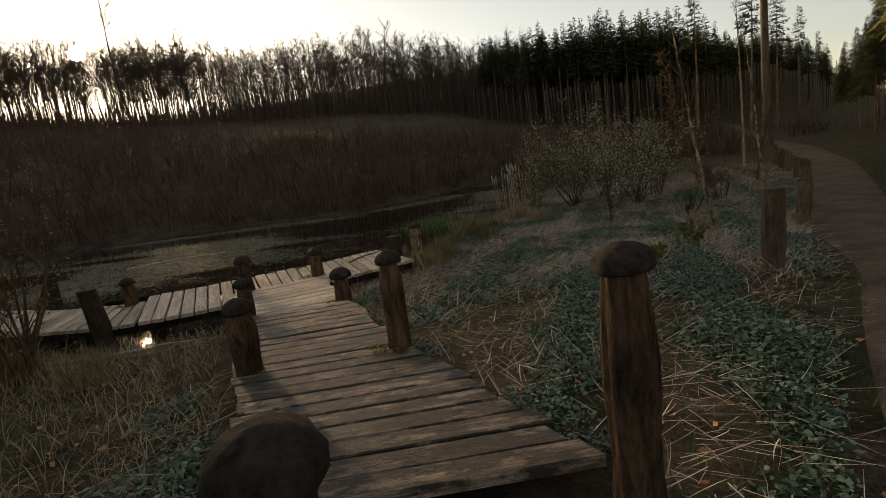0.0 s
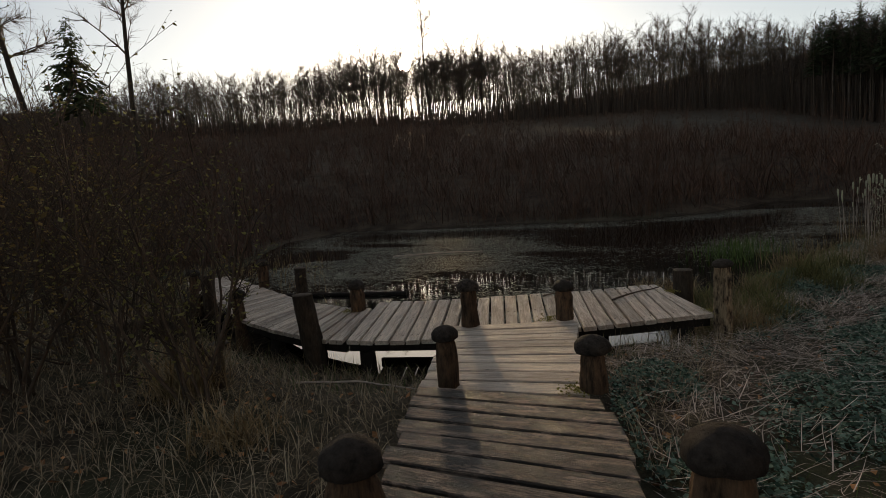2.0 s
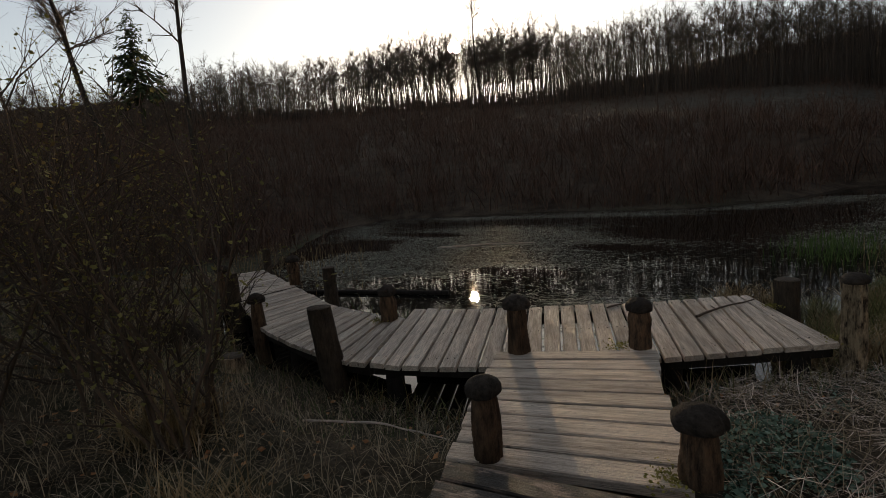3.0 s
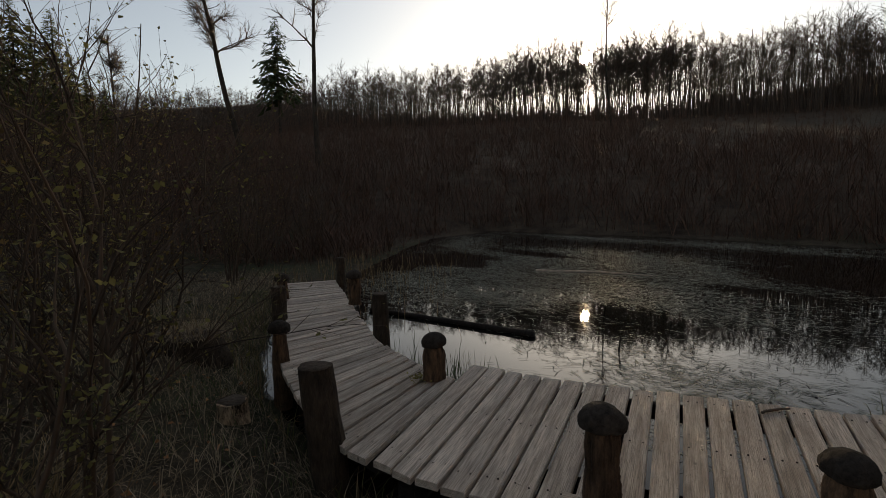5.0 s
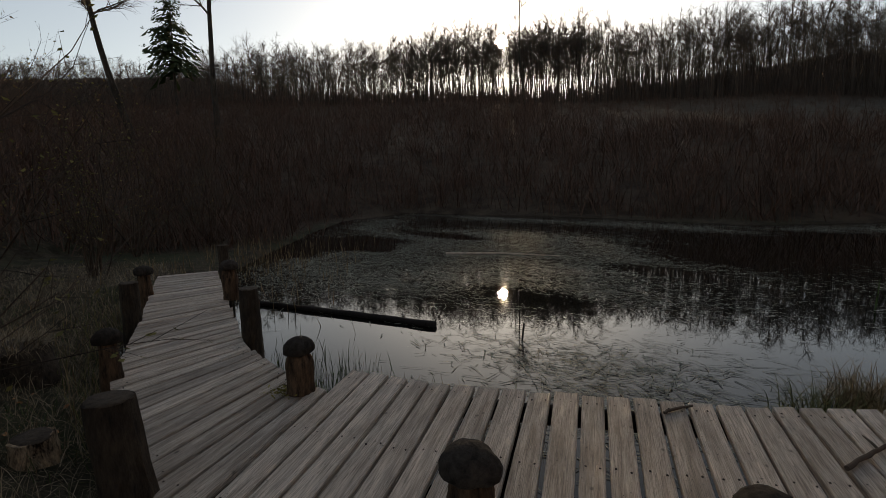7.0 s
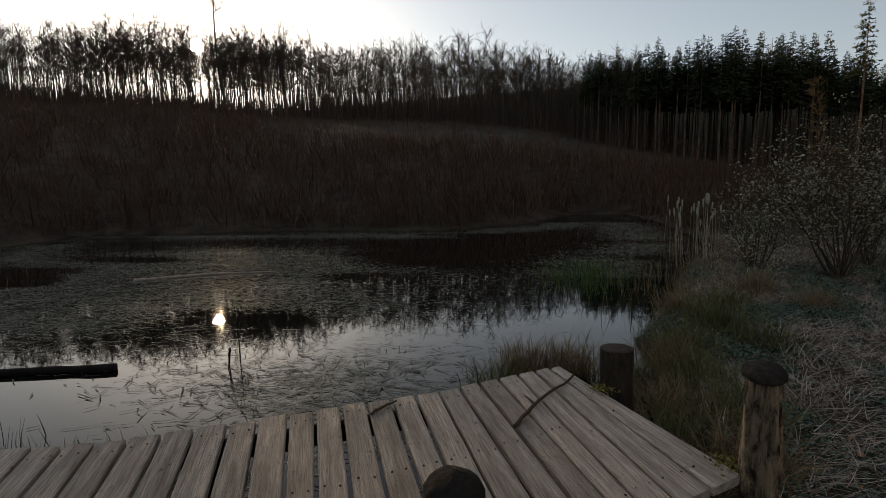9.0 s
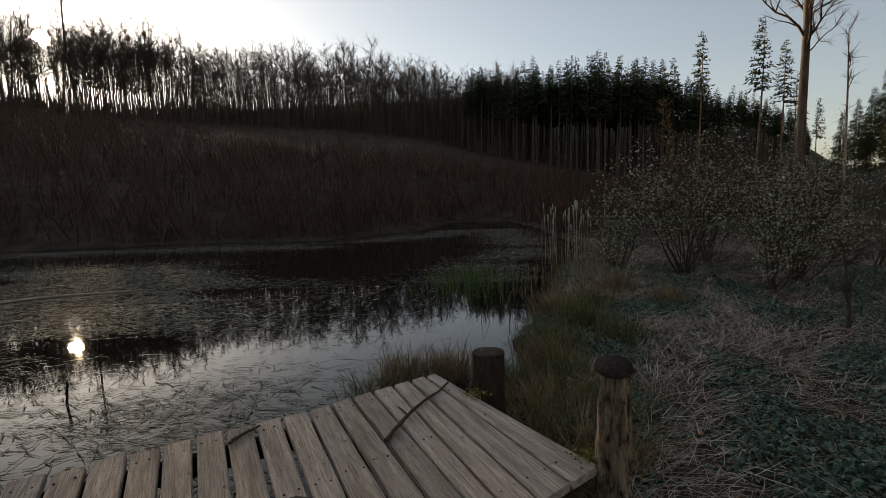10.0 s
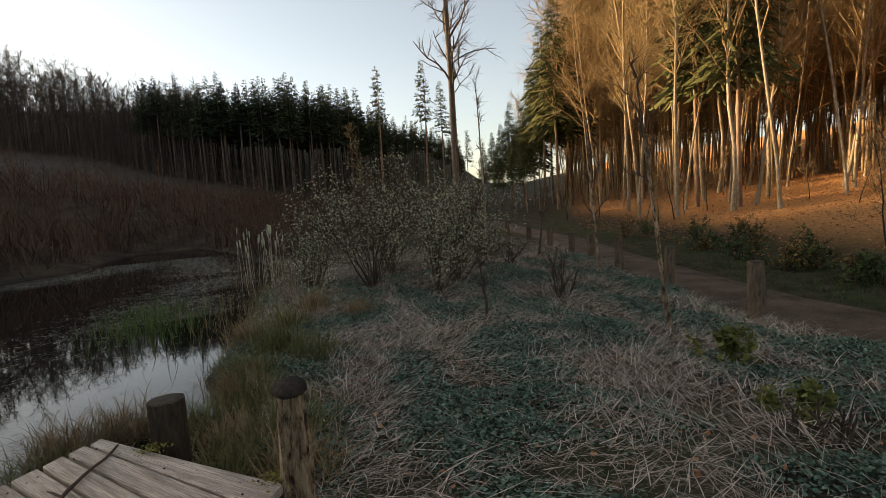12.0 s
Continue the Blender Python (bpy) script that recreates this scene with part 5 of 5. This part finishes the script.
    rushes(900, -10.5, 11.0, 3.0, 2.0, 0.4, 0.012, "sedge", "far_rushes", "brown rushes along the far shore")
    # fringe along the shore and verge beyond the track
    p = sow(rng, 60000, -8, 6.5, 7, 22, 1.0, -0.05, 9.0)
    d = pond_distance(p[:, 0], p[:, 1])
    p = p[(d < 0.75) & (rng.uniform(0, 1, len(p)) > d * 0.9)]
    half = rng.uniform(0, 1, len(p)) < 0.5
    for pick, mat, name, label in ((half, "green_sedge", "shore_grass", "yellow-green grass fringing the pond"), (~half, "sedge", "shore_sedge", "brown sedge fringing the pond")):
        s = Soup()
        s.add(*blades(p[pick], 0.32, 0.007, rng, 0.45, 0.8, 3))
        stuff(name, s, M[mat], label, "grass")
    p = sow(rng, 70000, 5, 22, 2, 26, 0.75, 1.0, 12.0)
    p = p[~west(p) & (track_distance(p[:, 0], p[:, 1]) < 3.5)]
    s = Soup()
    s.add(*blades(p, 0.15, 0.009, rng, 0.6, 0.6, 2))
    stuff("verge_grass", s, M["grass"], "short green grass on the verge of the track", "grass")
    # cattails
    stalk, head = Soup(), Soup()
    stalk.tube([(0, 0, 0), (0.01, 0, 0.8), (0.0, 0.015, 1.5)], [0.006, 0.005, 0.003], 5)
    head.tube([(0.0, 0.012, 1.28), (0.0, 0.013, 1.31), (0.0, 0.015, 1.47), (0.0, 0.015, 1.5)], [0.005, 0.02, 0.022, 0.006], 7)
    proto = thing("cattail", (0, 0, -200), "dead cattail stalk with a pale fluffy head", "plant", "cattails")
    part("stalk", stalk.mesh("stalk", M["straw"]), proto)
    part("head", head.mesh("head", M["catkin"]), proto)
    for k in range(30):
        x, y = rng.normal(4.0, 0.4), rng.normal(20.0, 1.5)
        o = proto if k == 0 else copy_thing(proto, Matrix())
        o.matrix_basis = pose(x, y, max(ground_at(x, y), WATER) - 0.05, rng.normal(0, 3), rng.normal(0, 3), rng.uniform(0, 360)) @ Matrix.Scale(rng.uniform(0.6, 1.05), 4)
    # moss beside the posts
    s = Soup()
    for x, y, z in [(2.93, 4.80, 0.245), (1.90, 6.66, MID_Z), (-1.80, 8.08, 0.0), (0.98, 8.22, MID_Z), (2.26, 9.48, 0.0), (1.66, 10.32, 0.0)]:
        n = 160
        s.add(*leaves(np.stack([rng.normal(x, 0.055, n), rng.normal(y, 0.055, n), z + rng.uniform(0.0, 0.02, n)], 1), 0.02, rng, 0.5))
    stuff("moss", s, M["moss"], "yellow-green moss clinging to planks beside the posts", "moss")


def floating():
    rng = np.random.default_rng(27)
    n = 340000
    x, y = rng.uniform(-19, 8, n), rng.uniform(8.5, 30, n)
    d = pond_distance(x, y)
    k = waves(x, y, 1.6, 41) + 0.55 * waves(x * 0.5, y * 1.4, 0.5, 42)
    mat = np.exp(-(((x + 7.5) / 4.8) ** 2 + ((y - 15.5) / 3.8) ** 2) ** 1.5) * 3.4
    far = np.exp(-((d + 1.7) / 1.0) ** 2) * (y > 17) * 0.9
    close = np.exp(-(((x + 1.0) / 1.3) ** 2 + ((y - 11.0) / 0.9) ** 2)) * 0.75 + 0.25 * np.exp(-((y - 0.62 * x - 10.1) / 0.5) ** 2) * (x < 1.2)
    right = 0.4 * np.exp(-(((x - 1.5) / 1.2) ** 2 + ((y - 18.5) / 2.0) ** 2))
    gap = np.exp(-(((x + 5.0) / 2.2) ** 2 + ((y - 12.2) / 0.9) ** 2)) * 0.4
    dens = (mat + far + close + right - gap) * np.clip(0.62 + 1.5 * k, 0.0, 1)
    ok = (d < -0.15) & (rng.uniform(0, 1, n) < dens)
    x, y = x[ok], y[ok]
    m = len(x)
    q = np.stack([x, y, np.full(m, WATER + 0.004)], 1)
    s = Soup()
    v, f = blades(q, 1.0, 0.011, rng, 0.0, 0.0, 3)
    long = np.where(rng.uniform(0, 1, m) < np.where(y < 12.5, 0.35, 0.10), 0.34, 0.13)
    v = v.reshape(m, -1, 3)
    hd = rng.normal(0.25, 0.7, m)
    t = (v - q[:, None])
    lng, side = t[..., 2] * long[:, None], np.linalg.norm(t[..., :2], axis=-1) * np.tile([-1, 1], 4)[None]
    bend = rng.normal(0, 0.5, m)[:, None] * lng ** 2 * 2
    out = np.empty_like(v)
    out[..., 0] = q[:, None, 0] + np.cos(hd)[:, None] * lng - np.sin(hd)[:, None] * (side + bend)
    out[..., 1] = q[:, None, 1] + np.sin(hd)[:, None] * lng + np.cos(hd)[:, None] * (side + bend)
    out[..., 2] = q[:, None, 2] + rng.uniform(0, 0.012, (m, 1))
    s.add(out.reshape(-1, 3), f)
    stuff("floating_weed", s, M["weed"], "dead floating weed drifting on the pond", "plants")


# ---- loose things ----
def branch_thing(name, line, r0, r1, mat, label, category, forks=(), seed=0, sides=8):
    rng = np.random.default_rng(seed)
    line = np.array(line, float)
    at = line[0].copy()
    t = np.linspace(0, len(line) - 1, 14)
    pts = np.stack([np.interp(t, np.arange(len(line)), line[:, k]) for k in range(3)], 1) - at
    pts[1:-1] += rng.normal(0, min(r0 * 0.35, 0.006), (12, 3)) * np.array([1, 1, 0.2])
    s = Soup()
    s.tube(pts, np.linspace(r0, r1, 14) * rng.uniform(0.85, 1.15, 14), sides)
    s.tube(pts[:2][::-1] * np.array([1, 1, 1]), [r0 * 0.95, r0 * 0.9], sides)
    ob = thing(name, at, label, category)
    part("stem", s.mesh("stem", M[mat]), ob)
    for u, end in forks:
        i = int(u * 13)
        f = Soup()
        f.tube([pts[i], (pts[i] + np.array(end) - at) / 2 + np.array([0, 0, 0.004]), np.array(end) - at], [r0 * 0.6, r0 * 0.5, r0 * 0.2], 6)
        part("fork", f.mesh("fork", M[mat]), ob)
    return ob


def loose_things():
    branch_thing("fallen_branch", [(1.15, 9.62, 0.016), (1.20, 9.80, 0.02), (1.24, 9.96, 0.02), (1.35, 10.22, 0.018), (1.46, 10.50, 0.012)], 0.014, 0.007, "twig",
                 "crooked dark fallen branch lying on the deck planks", "branch", [(0.5, (1.15, 10.08, 0.012))], 1)
    branch_thing("fallen_stick", [(0.25, 9.59, 0.012), (0.28, 9.70, 0.013), (0.335, 9.81, 0.012)], 0.010, 0.008, "twig", "short dark stick lying on the deck planks", "stick", (), 2)
    branch_thing("floating_log", [(-3.3, 10.9, WATER + 0.03), (-4.7, 10.4, WATER + 0.03), (-6.27, 9.8, WATER + 0.03)], 0.044, 0.034, "beam", "dark straight log floating on the pond", "log", (), 3, 12)
    branch_thing("water_stake", [(-2.11, 11.22, WATER - 0.5), (-2.12, 11.22, WATER), (-2.10, 11.22, WATER + 0.22)], 0.013, 0.011, "beam", "dark upright stake standing in the pond", "stake", (), 4)
    branch_thing("drift_branch", [(-7.6, 15.2, WATER + 0.02), (-6.4, 16.1, WATER + 0.03), (-5.2, 16.6, WATER + 0.02)], 0.03, 0.012, "straw", "pale thin branch drifting among the floating weed", "branch", (), 5)
    branch_thing("bank_branch", [(-0.6, 6.3, ground_at(-0.6, 6.3) + 0.03), (-0.1, 6.62, ground_at(-0.1, 6.62) + 0.10), (0.45, 6.75, ground_at(0.45, 6.75) + 0.03)], 0.010, 0.005, "straw", "thin bent dry branch lying on the bank", "branch", (), 6)
    rng = np.random.default_rng(28)
    for x, y, r, h, lab, mat in [(-4.55, 6.72, 0.34, 0.26, "low broad tree stump overgrown with grass", "logbark"), (-2.65, 6.72, 0.14, 0.17, "low cut stump with a reddish sawn face", "rotten")]:
        g = ground_at(x, y)
        ob = thing("tree_stump", (x, y, g - 0.08), lab, "stump", "stumps")
        zs = np.linspace(0, h + 0.08, 7)
        part("bark", round_part(np.stack([zs, r * (1.15 - 0.25 * zs / zs[-1])], 1), rng, 22, 0.10, 2.0, (0, 0), 0.15).mesh("bark", M[mat]), ob)
        part("sawn_top", round_part([(h + 0.072, r * 0.86), (h + 0.085, r * 0.82), (h + 0.09, r * 0.4)], rng, 22, 0.08).mesh("sawn_top", M["sawn"]), ob, "weathered cut face")
        if r > 0.3:
            a, d = rng.uniform(0, 6.28, 700), r * 0.95 * np.sqrt(rng.uniform(0, 1, 700))
            tuft = Soup()
            tuft.add(*blades(np.stack([d * np.cos(a), d * np.sin(a), np.full(700, h + 0.08)], 1), 0.19, 0.006, rng, 0.8, 1.3, 4, a + rng.normal(0, 0.7, 700)))
            part("grass_cap", tuft.mesh("grass_cap", M["brown_straw"]), ob, "drooping dry grass")


ridge_woods()
spruce_woods()
thicket()
east_woods()
single_trees()
shrubs()
low_growth()
floating()
loose_things()
